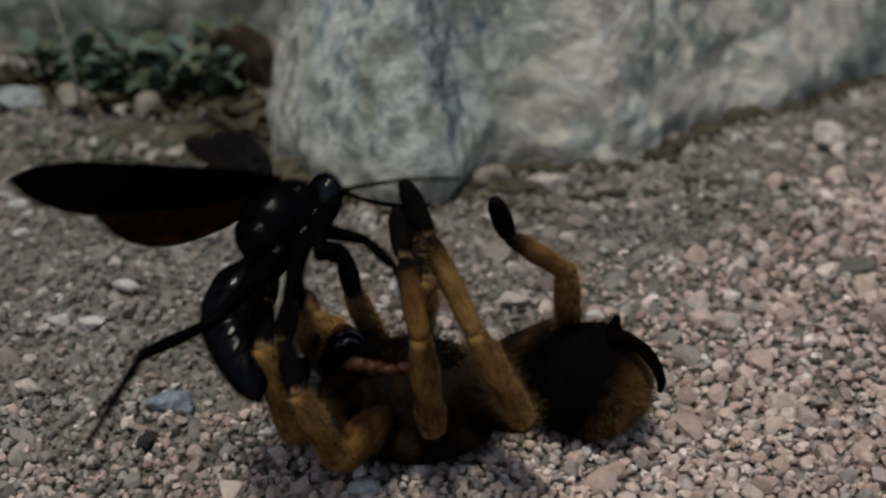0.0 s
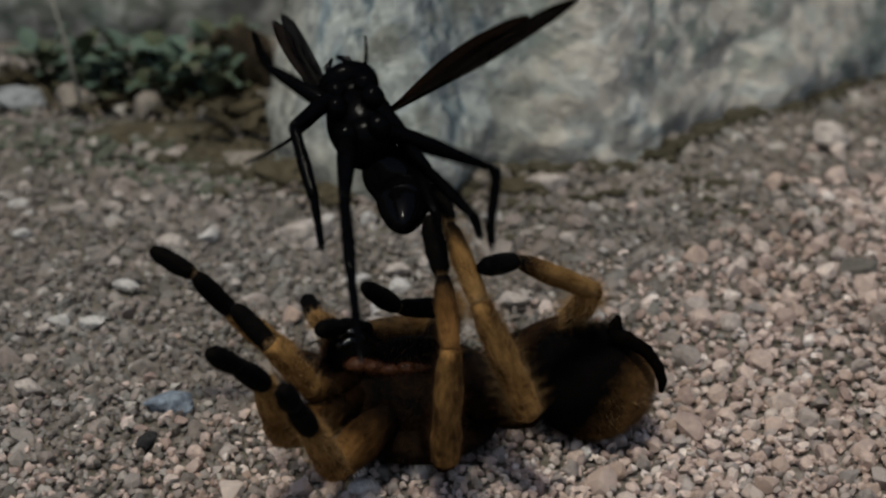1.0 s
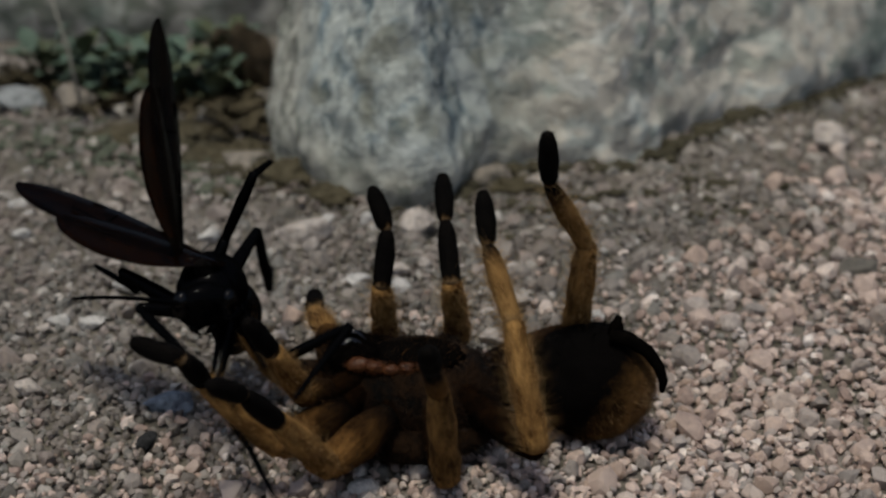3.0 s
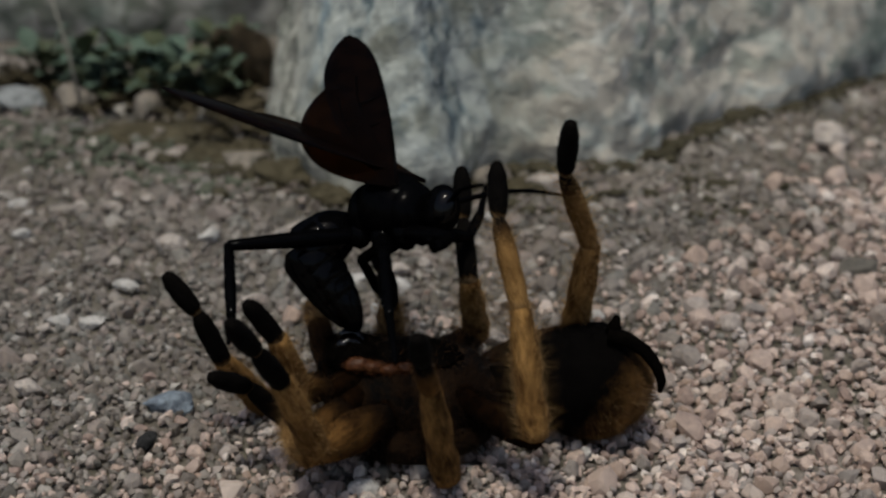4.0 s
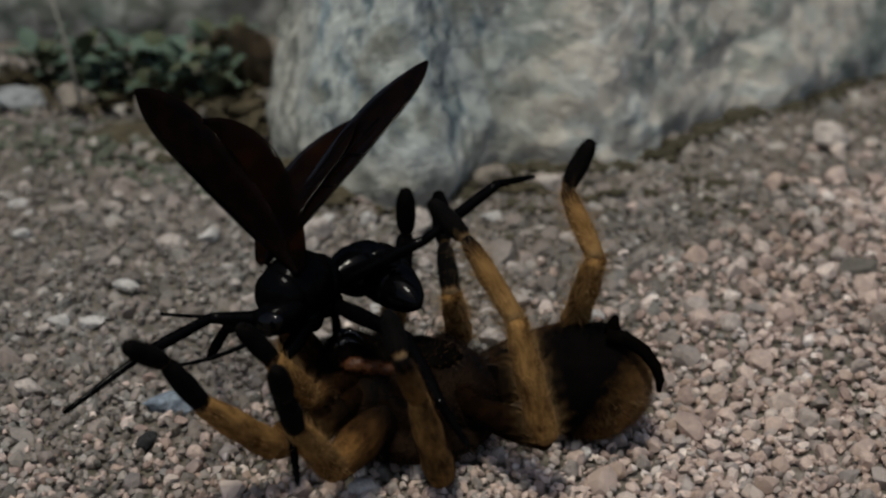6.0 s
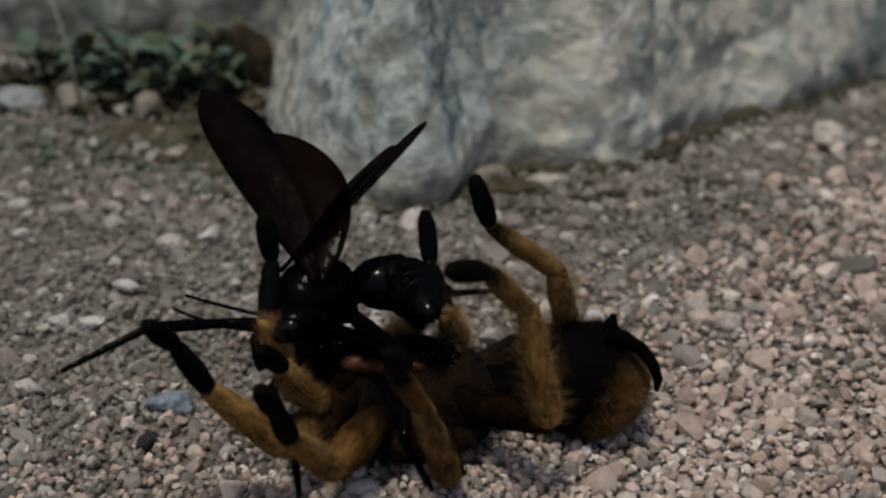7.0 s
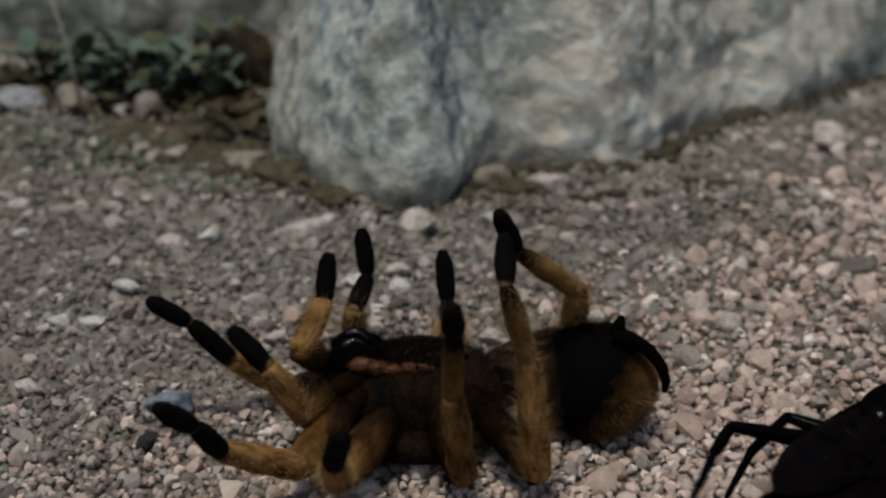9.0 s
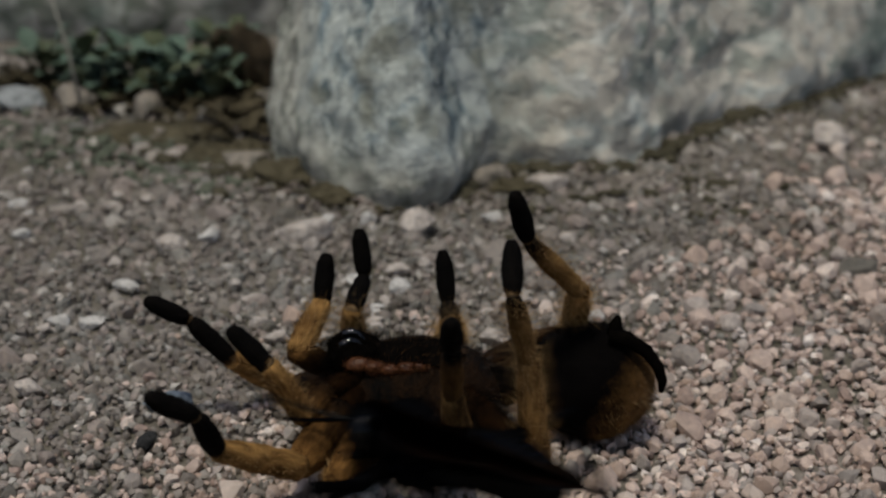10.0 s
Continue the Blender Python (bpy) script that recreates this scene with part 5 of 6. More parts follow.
    spider_at(0.2, n2=(-219, -213, 75, -273, -240, 207, -245, -196, 276, -225, -141, 318), n3=(-95, -207, 147, -113, -272, 303, -128, -196, 370, -136, -133, 421), n4=(25, -202, 137, -36, -240, 290, -90, -182, 399, -120, -134, 457), f1=(-327, 134, 28, -404, 93, 144, -468, 104, 200, -520, 80, 243), f4=(108, 75, 151, 78, -35, 278, -1, -118, 349, -36, -153, 412))
    spider_at(1.2, n1=(-324, -164, 89, -401, -235, 189, -421, -267, 266, -431, -316, 318), n2=(-230, -205, 59, -294, -285, 161, -344, -339, 207, -391, -388, 230), n3=(-78, -223, 67, -97, -246, 234, -101, -286, 328, -104, -204, 326), n4=(70, -185, 91, 46, -209, 257, 52, -98, 334, 63, -19, 330), f1=(-338, 134, 56, -414, 50, 146, -477, 24, 199, -539, 1, 228), f3=(-69, 199, 95, -57, 87, 222, -78, 183, 250, -96, 207, 326), f4=(111, 69, 144, 122, -35, 278, 49, -120, 354, -27, -145, 359), pn=(-268, -124, 138, -309, -149, 220, -359, -155, 271))
    spider_at(1.7, n1=(-336, -148, 76, -424, -235, 153, -479, -277, 203, -530, -317, 235), n2=(-233, -203, 58, -296, -298, 147, -349, -357, 181, -392, -410, 204), n4=(67, -186, 104, 43, -146, 267, -5, -70, 369, -11, -6, 417), f1=(-340, 121, 33, -432, 67, 132, -480, 51, 201, -524, 12, 243), f3=(-54, 193, 78, -51, 98, 218, -46, 198, 236, -40, 269, 276), f4=(114, 67, 138, 108, 24, 303, 20, -18, 396, -2, -19, 473), pn=(-283, -118, 135, -337, -131, 212, -385, -117, 264), pf=(-320, 16, 73, -377, -44, 120, -444, -43, 147))
    spider_at(2.0, pf=(-251, 99, 118, -283, 189, 118, -301, 258, 118))
    spider_at(5.2, n1=(-290, -192, 86, -382, -261, 173, -453, -253, 222, -516, -253, 256), n2=(-240, -200, 77, -250, -269, 205, -260, -295, 286, -282, -316, 351), n4=(39, -206, 85, 18, -199, 253, -12, -73, 292, -30, -8, 335), f1=(-305, -64, 92, -324, -142, 213, -360, -132, 290, -396, -116, 351), f4=(112, 70, 141, 93, -11, 290, 6, -72, 373, -14, -99, 446))
    spider_at(5.4, n1=(-294, -190, 85, -372, -269, 177, -383, -303, 255, -411, -346, 306), n3=(-93, -224, 62, -110, -252, 229, -122, -299, 318, -131, -343, 387), n4=(32, -208, 65, 28, -227, 233, 14, -104, 288, 13, -27, 308), f3=(-60, 196, 82, -69, 60, 184, -92, 158, 205, -127, 181, 275), f4=(113, 69, 139, 63, 16, 293, -31, -57, 356, -64, -80, 425))
    spider_at(7.7, n1=(-288, -193, 81, -359, -261, 188, -375, -180, 212, -415, -201, 267), f1=(-291, -70, 103, -343, -131, 223, -345, -160, 304, -370, -185, 367), f4=(104, 126, 115, 81, 14, 241, 1, -67, 313, -42, -123, 350), n4=(52, -191, 126, 18, -229, 288, -29, -309, 388, -63, -362, 436), pn=(-298, -108, 129, -328, -28, 171, -329, 34, 206))
    spider_at(7.9, n1=(-305, -182, 72, -386, -252, 169, -421, -286, 240, -452, -327, 290), f1=(-295, -69, 59, -366, -28, 179, -389, -51, 258, -436, -40, 311), f2=(-250, 185, 90, -266, 80, 189, -270, 165, 201, -308, 204, 249), f3=(-109, 205, 92, -120, 87, 213, -128, 188, 220, -131, 268, 236), n4=(56, -193, 111, 41, -207, 280, 25, -73, 292, 8, 2, 314))
    spider_at(8.2, n1=(-292, -190, 68, -383, -281, 135, -427, -329, 190, -467, -376, 227), n2=(-212, -207, 127, -128, -159, 235, -100, -83, 263, -106, -43, 322), n4=(62, -192, 77, 57, -203, 247, -24, -107, 297, -67, -52, 336), f1=(-294, -71, 74, -366, -88, 198, -399, -98, 277, -434, -130, 331), f2=(-236, 193, 78, -261, 334, 98, -245, 418, 111, -268, 439, 176), f4=(113, 69, 139, 53, -19, 272, -19, -50, 382, -33, -66, 459), pn=(-302, -82, 153, -243, -51, 220, -188, -32, 263))
    walk(tarantula, [
        (0.0, pose(0.00800, 0.00400, 0.00000)),
        (1.0, pose(0.00816, 0.00400, 0.00000)),
        (1.5, pose(0.00849, 0.00400, 0.00000)),
        (2.0, pose(0.00865, 0.00400, 0.00000)),
        (2.7, pose(0.00841, 0.00400, 0.00000)),
        (4.0, pose(0.00800, 0.00400, 0.00000)),
        (5.0, pose(0.00784, 0.00400, 0.00000)),
        (5.7, pose(0.00784, 0.00400, 0.00000)),
        (7.0, pose(0.00751, 0.00400, 0.00020)),
        (7.5, pose(0.00735, 0.00400, 0.00020)),
        (8.0, pose(0.00914, 0.00400, 0.00000)),
        (8.5, pose(0.00898, 0.00400, 0.00000)),
        (9.0, pose(0.00865, 0.00400, 0.00000)),
        (9.5, pose(0.00841, 0.00400, 0.00000)),
        (10.0, pose(0.00816, 0.00400, 0.00000)),
    ])
    wasp_at(0.0, (-222, -43, 365, -42.8, -27.0, 49.1), head=(82, -11, -43), body=(-139, 34, -40, -214, -19, -140), wl=(196, 287, 94, -48, 4, 88), wr=(-266, -112, 215, -52, 82, -22), fl=(110, 77, -101, 67, -7, -158, -3, -107, -184), hl=(-27, 211, -19, -21, 328, -75, -102, 223, -132), fr=(-42, -96, -72, -63, -203, -86, -132, -292, -139), mr=(-85, -105, -61, -171, -183, -92, -239, -288, -125), hr=(-212, -110, -32, -324, -169, -1, -461, -207, -30), al=(191, -13, -110), ar=(81, -120, -85))
    wasp_at(0.2, (-147, 1, 439, -35.3, -21.2, 65.6), head=(85, -35, -23), body=(-148, -13, -32, -275, -55, -46), wl=(305, 189, -24, 6, 3, 100), wr=(-260, 31, 247, -69, -22, -69), fr=(-66, -70, -47, -115, -169, -54, -215, -244, -51), mr=(-116, -44, -43, -219, -103, -60, -325, -178, -72), hr=(-227, -53, 10, -354, -30, 20, -496, -50, -2), al=(246, 5, -86), ar=(-56, -114, -27))
    wasp_at(0.300, (-116, 5, 456, -84.4, -25.0, 67.8))
    wasp_at(0.4, (-85, 10, 472, -134.7, -26.0, 72.4), head=(90, 6, -38), body=(-148, 18, 22, -282, 32, 26), wl=(323, 143, 68, 40, -57, -72), wr=(214, -173, 232, 29, -62, -73), fl=(114, 78, 28, 217, 91, 65, 323, 148, 99), ml=(-109, 70, -37, -145, 20, -140, -171, -32, -257), hl=(-223, 15, -95, -339, 9, -154, -474, -6, -204), hr=(-216, 8, 43, -291, -75, -22, -422, -46, -79))
    wasp_at(0.5, (-81, 9, 475, -125.8, -19.1, 69.2), head=(106, 4, -12), body=(-153, 5, 1, -279, -9, -45), wl=(357, 37, 28, 12, -47, -88), wr=(296, -50, 199, 15, -88, -45), ml=(94, 93, -4, 170, 172, 45, 253, 240, 119), hl=(-174, 56, -167, -261, 54, -262, -378, 70, -347), fr=(-64, -69, -5, -155, -131, -7, -275, -138, -42), hr=(-222, 20, -83, -342, 16, -134, -474, -19, -183), al=(244, 117, 29))
    wasp_at(0.7, (-74, 12, 497, -171.8, -33.6, 84.6), head=(104, 5, 20), body=(-153, -1, 0, -277, -7, -53), wl=(260, 244, 52, -12, 33, -94), wr=(332, -80, 112, 15, -54, -83), fl=(15, 68, 68, 115, 84, 110, 214, 79, 186), ml=(-92, 45, 32, -210, 65, 26, -314, 85, -50), hl=(-194, 129, -76, -315, 160, -115, -427, 194, -200), fr=(-57, -71, -79, -31, -109, 21, 7, -191, 107), mr=(-109, -50, -77, -54, -121, 3, -14, -148, 123), hr=(-229, -63, -24, -317, -58, -120, -449, -47, -177), al=(242, 62, 112), ar=(180, -99, 154))
    wasp_at(0.8, (-91, 12, 489, 170.7, -33.5, 96.2), head=(105, -3, 16), body=(-153, -3, -1, -279, -10, -48), wl=(235, 256, 95, 11, 26, -96), wr=(335, -64, 115, 14, -63, -77), fl=(82, 96, 39, 78, 122, 146, 119, 133, 264), ml=(-93, 34, 33, -212, 39, 46, -314, 57, -33), hl=(-205, 119, -58, -328, 140, -94, -449, 170, -169), fr=(-47, -59, -104, -11, -96, -7, -114, -110, -76), mr=(101, -63, 16, 168, -144, 75, 206, -266, 99), hr=(-229, -62, -50, -339, -50, -118, -462, -39, -194), al=(263, 63, 66), ar=(254, 25, 98))
    wasp_at(1.0, (-110, 11, 486, 162.3, -28.5, 105.1), head=(106, -9, 9), body=(-51, 31, 85, -171, 15, 26), wl=(179, 300, 88, -27, 42, -87), wr=(338, -21, 122, 29, -39, -87), fl=(-46, 51, 40, -156, 60, 39, -265, 60, -21), ml=(-83, 68, 33, -196, 107, 20, -297, 102, -61), hl=(-63, 160, 97, -183, 125, 61, -294, 112, -31), fr=(-47, -83, -82, -155, -82, -59, -274, -84, -98), mr=(97, -96, -56, 202, -110, 1, 314, -119, 67), hr=(-216, -42, -110, -344, -56, -128, -487, -68, -147), al=(263, 36, 83), ar=(-8, -165, -14))
    wasp_at(1.100, (-135, 44, 385, 80.5, -71.9, 178.8))
    wasp_at(1.2, (-161, 78, 285, 4.5, -26.5, -113.4), head=(108, -6, 0), body=(-149, -4, -31, -50, 80, -70), wl=(-158, -183, 267, 58, 47, 67), wr=(-303, 78, 178, 52, 58, 63), fl=(88, -62, 28, 190, -33, -2, 303, -15, -51), ml=(58, -80, -53, 153, -70, -126, 252, -27, -199), hl=(125, 67, -106, 218, 158, -108, 309, 270, -89), mr=(-36, -109, 37, -128, -179, 69, -236, -248, 93), hr=(-219, 49, -10, -315, -38, -13, -435, -119, -23))
    wasp_at(1.3, (-93, 78, 382, 6.0, -16.5, -136.3), head=(104, -16, -13), body=(-152, -9, -12, -94, 112, 4), wl=(-171, -162, 272, -33, 89, 32), wr=(-343, -98, 46, -17, 84, 52), fl=(133, 78, -57, 180, 176, -75, 269, 261, -93), ml=(81, 112, -65, 96, 230, -49, 165, 334, -85), hl=(54, 185, -31, 105, 304, -24, 148, 403, -121), hr=(-230, -54, -12, -344, -98, -56, -371, -46, -189), al=(244, 74, 100), ar=(27, -184, 39))
    wasp_at(1.5, (-205, 67, 394, 10.2, 12.0, -150.9), head=(106, -13, -3), body=(-143, -41, 5, -165, 92, -8), wl=(-158, -214, 243, -88, 43, -19), wr=(-347, -9, 95, 9, 90, 42), fl=(147, 48, -23, 217, 131, -35, 294, 230, -27), ml=(10, 145, -41, 18, 264, -54, 56, 339, -152), hl=(-35, 211, -18, -58, 338, -34, -59, 390, -170), mr=(-101, -57, -92, -94, 38, -164, -62, 163, -178), hr=(-180, -131, -107, -288, -190, -149, -381, -280, -214), al=(255, -65, 57), ar=(131, -192, 1))
    wasp_at(1.7, (-236, 35, 375, 14.3, -1.3, -175.9), head=(102, 6, -23), body=(-146, 1, 31, -275, 16, -5), wl=(-176, -221, 223, -83, 12, -54), wr=(-158, -245, 211, -86, 50, -6), fl=(6, 130, -47, 30, 237, -47, 19, 356, -86), ml=(-39, 137, -57, -61, 248, -96, -66, 370, -141), hl=(-133, 189, -16, -184, 307, 4, -215, 442, -40), fr=(81, -116, -78, 89, -191, -158, 104, -290, -233), mr=(-19, -140, -68, -56, -224, -146, -64, -334, -214), hr=(-194, -139, -35, -252, -243, -87, -357, -216, -183), al=(231, -97, -39), ar=(197, -158, -28))
    wasp_at(2.0, (-407, 48, 279, 4.6, -9.1, -123.5), head=(95, 9, -33), body=(-150, 24, -1, -201, 120, -82), wl=(-115, -330, 85, -16, 30, 94), wr=(-283, -101, 199, 50, 23, 83), fl=(130, 24, 32, 234, 36, 0, 353, 74, 11), ml=(115, -14, -52, 200, 61, -92, 306, 135, -107), hl=(72, 172, -46, 166, 260, -62, 270, 360, -48), fr=(43, -120, -91, -16, -204, -129, -83, -300, -173), mr=(-109, -17, -85, -195, -59, -159, -108, 38, -163), hr=(-159, 102, 55, -266, 89, -18, -391, 84, -91))
    wasp_at(2.5, (-363, 26, 225, 13.8, -30.2, -113.1), head=(74, 6, -47), body=(-151, -1, -23, -278, -41, -45), wl=(-40, -340, 113, 86, -25, -45), wr=(-123, -70, 331, 94, 2, 35), fl=(117, -61, -29, 193, -69, -108, 286, -97, -187), ml=(80, 10, -130, 162, 61, -202, 265, 127, -244), hl=(134, 65, -81, 256, 101, -109, 391, 148, -134), fr=(22, -115, 29, -86, -123, 16, -202, -169, 26), mr=(7, 22, 71, -81, 11, 152, -196, 0, 211), hr=(-172, 50, 89, -296, 54, 49, -438, 84, 50))
    wasp_at(2.7, (-359, 28, 220, 13.3, -26.4, -112.3), head=(83, 9, -42), body=(-150, -1, -29, -276, -37, -60), wl=(-68, -330, 125, 87, -32, -37), wr=(-101, -93, 333, 95, 4, 30), fl=(97, -77, -21, 180, -60, -91, 263, -25, -177), ml=(83, 12, -127, 171, 59, -194, 275, 120, -242), mr=(-3, 30, 67, -12, 97, 165, -121, 133, 227), hr=(-181, 44, 82, -302, 48, 34, -446, 59, 39))
    wasp_at(3.3, (-261, 96, 261, -1.5, -11.9, -79.6))
    wasp_at(3.8, (-109, 65, 340, -11.2, -16.0, -38.4), head=(94, 31, -15), body=(-78, -64, -71, 15, -70, -169), wl=(-205, -273, 115, -69, 65, 32), wr=(-223, 173, 223, -73, -64, -23))
    wasp_at(4.0, (-73, 64, 348, -11.4, -14.3, -36.9), head=(96, 29, -13), body=(-116, -58, -53, -59, -21, -170), wl=(-211, -257, 138, -66, 69, 28), wr=(-204, 193, 225, -76, -63, -15), fl=(30, 134, -50, -19, 228, -20, -81, 328, 22), ml=(-111, 52, -72, -152, 142, -139, -220, 227, -211), hl=(-220, 94, -29, -316, 173, -67, -429, 261, -90), fr=(147, -51, -41, 196, -149, -50, 270, -248, -34), mr=(79, -114, -64, 145, -187, -132, 228, -277, -177), hr=(-139, -187, -32, -74, -253, -123, 26, -356, -147), al=(148, 187, -7), ar=(255, -99, 23))
    wasp_at(4.5, (-54, 64, 358, -11.4, -17.9, -37.4), head=(94, 30, -17), body=(-103, -44, -75, -39, 6, -184), wl=(-207, -265, 128, -68, 67, 28), wr=(-167, 184, 261, -76, -65, -3), fl=(4, 128, -58, -45, 221, -25, -106, 319, 21), ml=(-116, 23, -63, -206, 56, -135, -316, 111, -178), hl=(-224, 68, 8, -268, 49, -113, -382, 130, -149), fr=(136, -69, -64, 216, -137, -95, 295, -228, -128), mr=(70, -120, -69, 141, -197, -127, 234, -274, -173), hr=(-145, -182, -51, -78, -263, -127, 11, -373, -159), al=(138, 191, 28), ar=(232, -133, 25))
    wasp_at(5.0, (39, 72, 395, -21.8, -15.3, -48.6), head=(56, 37, -33), body=(-80, -55, -78, -68, -31, -211), wl=(-279, -82, 212, 35, -93, 10), wr=(-71, 229, 269, -21, -77, 60), fl=(-10, 122, -9, -94, 187, -39, -178, 279, -50), ml=(-111, 66, -41, -173, 167, -59, -264, 260, -62), hl=(-229, -3, 1, -323, 79, -36, -411, 195, -34), fr=(136, -7, -88, 226, -47, -139, 324, -93, -200), mr=(100, -64, -97, 190, -109, -163, 287, -184, -206), hr=(-152, -172, -76, -84, -209, -181, 30, -290, -220), al=(64, 170, -76), ar=(5, 142, -39))
    wasp_at(5.100, (-26, 34, 399, 4.5, -15.1, 9.1))
    wasp_at(5.2, (-91, -3, 404, 19.6, -36.7, 67.2), head=(92, -16, -33), body=(-142, -24, 34, -247, -93, 83), wl=(349, 2, -87, 13, 84, 53), wr=(113, 303, -159, -49, 54, 68), fl=(80, 109, -93, 132, 103, -189, 195, 113, -297), ml=(-105, 35, -93, -215, 0, -61, -339, -38, -61), hl=(-113, 151, 90, -226, 98, 126, -320, 45, 224), fr=(86, -51, -132, 151, -73, -219, 178, -86, -340), mr=(-35, -68, 66, -72, -120, 167, -178, -167, 109), hr=(-134, -113, 109, -220, -140, 202, -313, -188, 303), al=(182, -133, -55), ar=(223, -48, -110))
    wasp_at(5.3, (-133, -12, 399, -12.8, -23.7, 101.0), head=(105, 5, -17), body=(-49, -7, -98, -183, -18, -97), wl=(301, 101, -170, -13, 94, 32), wr=(333, -121, -62, -10, -66, 74), ml=(-87, 34, 40, -174, 82, 108, -274, 95, 190), hl=(-118, 127, 108, -242, 151, 139, -371, 180, 197), mr=(-110, -65, -23, -217, -91, 24, -339, -97, 68), hr=(122, -91, -95, 240, -121, -139, 312, -200, -237))
    wasp_at(5.333, (-174, 20, 366, -14.1, -10.7, 151.8))
    wasp_at(5.367, (-214, 52, 333, -4.9, -1.3, -158.8))
    wasp_at(5.4, (-254, 85, 299, 8.2, -2.3, -108.8), head=(88, 0, -40), body=(-116, 48, -62, -111, 125, -172), wl=(-61, -345, 84, 40, 15, 90), wr=(-244, -10, 265, 73, 13, 67), fl=(139, -28, -15, 235, -50, -62, 353, -56, -105), ml=(121, 30, -30, 229, 83, -43, 332, 162, -45), hl=(-30, 171, 85, 84, 208, 34, 214, 266, 10), fr=(-32, -113, -32, -57, -134, -137, -144, -215, -175), mr=(-106, -31, -92, -186, -71, -172, -288, -102, -246), hr=(-115, 72, 117, -232, 116, 151, -375, 137, 168))
    wasp_at(5.5, (-241, 59, 265, 4.5, -4.1, -122.3), head=(54, 24, -44), body=(-151, -6, -23, -114, 120, -55), wl=(-14, -332, 139, -1, 39, 92), wr=(-249, 49, 255, -48, -82, -31), fl=(125, -52, -24, 227, -67, -63, 339, -73, -119), ml=(117, 53, -60, 188, 145, -89, 278, 239, -98), hl=(-5, 205, 0, 63, 311, -31, 157, 420, -14), fr=(32, -126, -79, -4, -201, -151, -72, -284, -215), mr=(-107, -61, -75, -180, -111, -155, -88, -21, -171), hr=(-73, 106, 105, -113, 205, 179, -256, 218, 200))
    wasp_at(6.8, (-184, -5, 248, -4.1, -1.1, -128.2), head=(58, 29, -41), body=(-140, 47, 0, -65, 160, -2), wl=(-38, -315, 170, -11, 48, 87), wr=(-288, 82, 199, 60, 38, 70))
    wasp_at(7.0, (-178, -3, 247, -3.9, -1.6, -125.8), head=(57, 30, -40), body=(-137, 52, -7, -57, 161, -2), wl=(-87, -313, 155, -75, 45, 48), wr=(-343, -39, 102, 19, 51, 84), fl=(127, -49, -21, 225, -98, -12, 325, -155, -61), ml=(98, 11, -110, 163, 108, -137, 257, 198, -138), hl=(39, 193, -27, 133, 263, -83, 226, 375, -73), fr=(3, -106, -102, -60, -148, -182, -168, -195, -225), mr=(-50, 78, -74, -71, 172, -145, 3, 273, -180), hr=(-220, 50, -32, -327, 10, -93, -467, 4, -131))
    wasp_at(7.5, (-147, -47, 214, -10.9, 15.5, -107.2), head=(101, -2, -25), body=(-146, 34, 3, -29, 100, 12), wl=(-67, -249, 251, -49, 68, 54), wr=(-265, 160, 184, 35, -39, 85), fl=(79, -87, -38, 170, -116, 17, 294, -102, 23), ml=(51, -84, -48, 166, -85, -15, 287, -56, 24), hl=(143, 47, -7, 261, 83, 34, 388, 123, 91), fr=(14, -113, 29, -16, -120, -76, -76, -153, -181), mr=(-38, 87, -23, -104, 115, -119, -172, 133, -228), hr=(-187, 93, 18, -288, 103, -63, -395, 98, -161))
    wasp_at(7.7, (-107, -75, 197, 1.4, 18.1, -87.7), head=(106, 11, -11), body=(-153, -4, -10, -264, 27, -80), wl=(-133, -248, 225, 14, 62, 77), wr=(-129, 248, 227, 12, -64, 76))
    wasp_at(7.9, (-3, -93, 188, 8.2, 35.6, -35.7), head=(107, 0, -9), body=(-146, 12, -37, -121, -119, -22), wl=(-273, 219, -85, -65, -69, 30), wr=(-191, 242, 186, -69, -70, 20), ml=(-103, -33, -45, -173, -121, -87, -158, -99, -214))
    wasp_at(8.0, (113, -141, 181, 9.1, 23.8, -47.2), head=(103, 0, -21), body=(-148, -30, -10, -177, -151, 40), wl=(-315, -98, -143, -42, 83, 37), wr=(-355, 57, 5, 15, 93, -34), fl=(82, 89, -114, 155, 29, -57, 222, -47, 17), fr=(123, -70, 22, 189, -128, 88, 239, -219, 158), mr=(81, -105, 1, 157, -153, 81, 230, -230, 156), hr=(62, -170, 23, 119, -258, 100, 187, -348, 191), hl=(9, 150, -162, 70, 47, -113, 147, -50, -36))
    wasp_at(8.2, (249, -144, 118, 3.2, 27.0, -44.3), head=(104, -4, -19), body=(-150, 1, -29, -258, 34, -103), wl=(-334, -8, -135, 1, -100, 3), wr=(-345, 75, -68, -21, -98, 0))
    wasp_at(8.333, (284, -162, 88, 0.6, 17.6, -5.5))
    wasp_at(8.5, (319, -180, 47, -7.4, 11.7, 32.4), head=(93, -35, 5), body=(-152, 10, -15, -283, -20, -11), wl=(-353, -69, -7, 19, -98, -11), wr=(-358, 8, -36, -1, -99, -13), fl=(145, 29, 2, 102, -71, 21, 29, -172, 25), ml=(93, 98, -14, 30, -3, -1, -48, -107, 11), hl=(-84, 200, 21, -125, 78, 4, -206, -42, 7), fr=(7, -121, 12, -38, -214, 49, -111, -316, 57), mr=(-76, -110, -8, -148, -205, 6, -217, -313, 26), hr=(-221, -85, -4, -326, -161, 8, -433, -256, 28), al=(65, -171, 29), ar=(36, -184, 57))
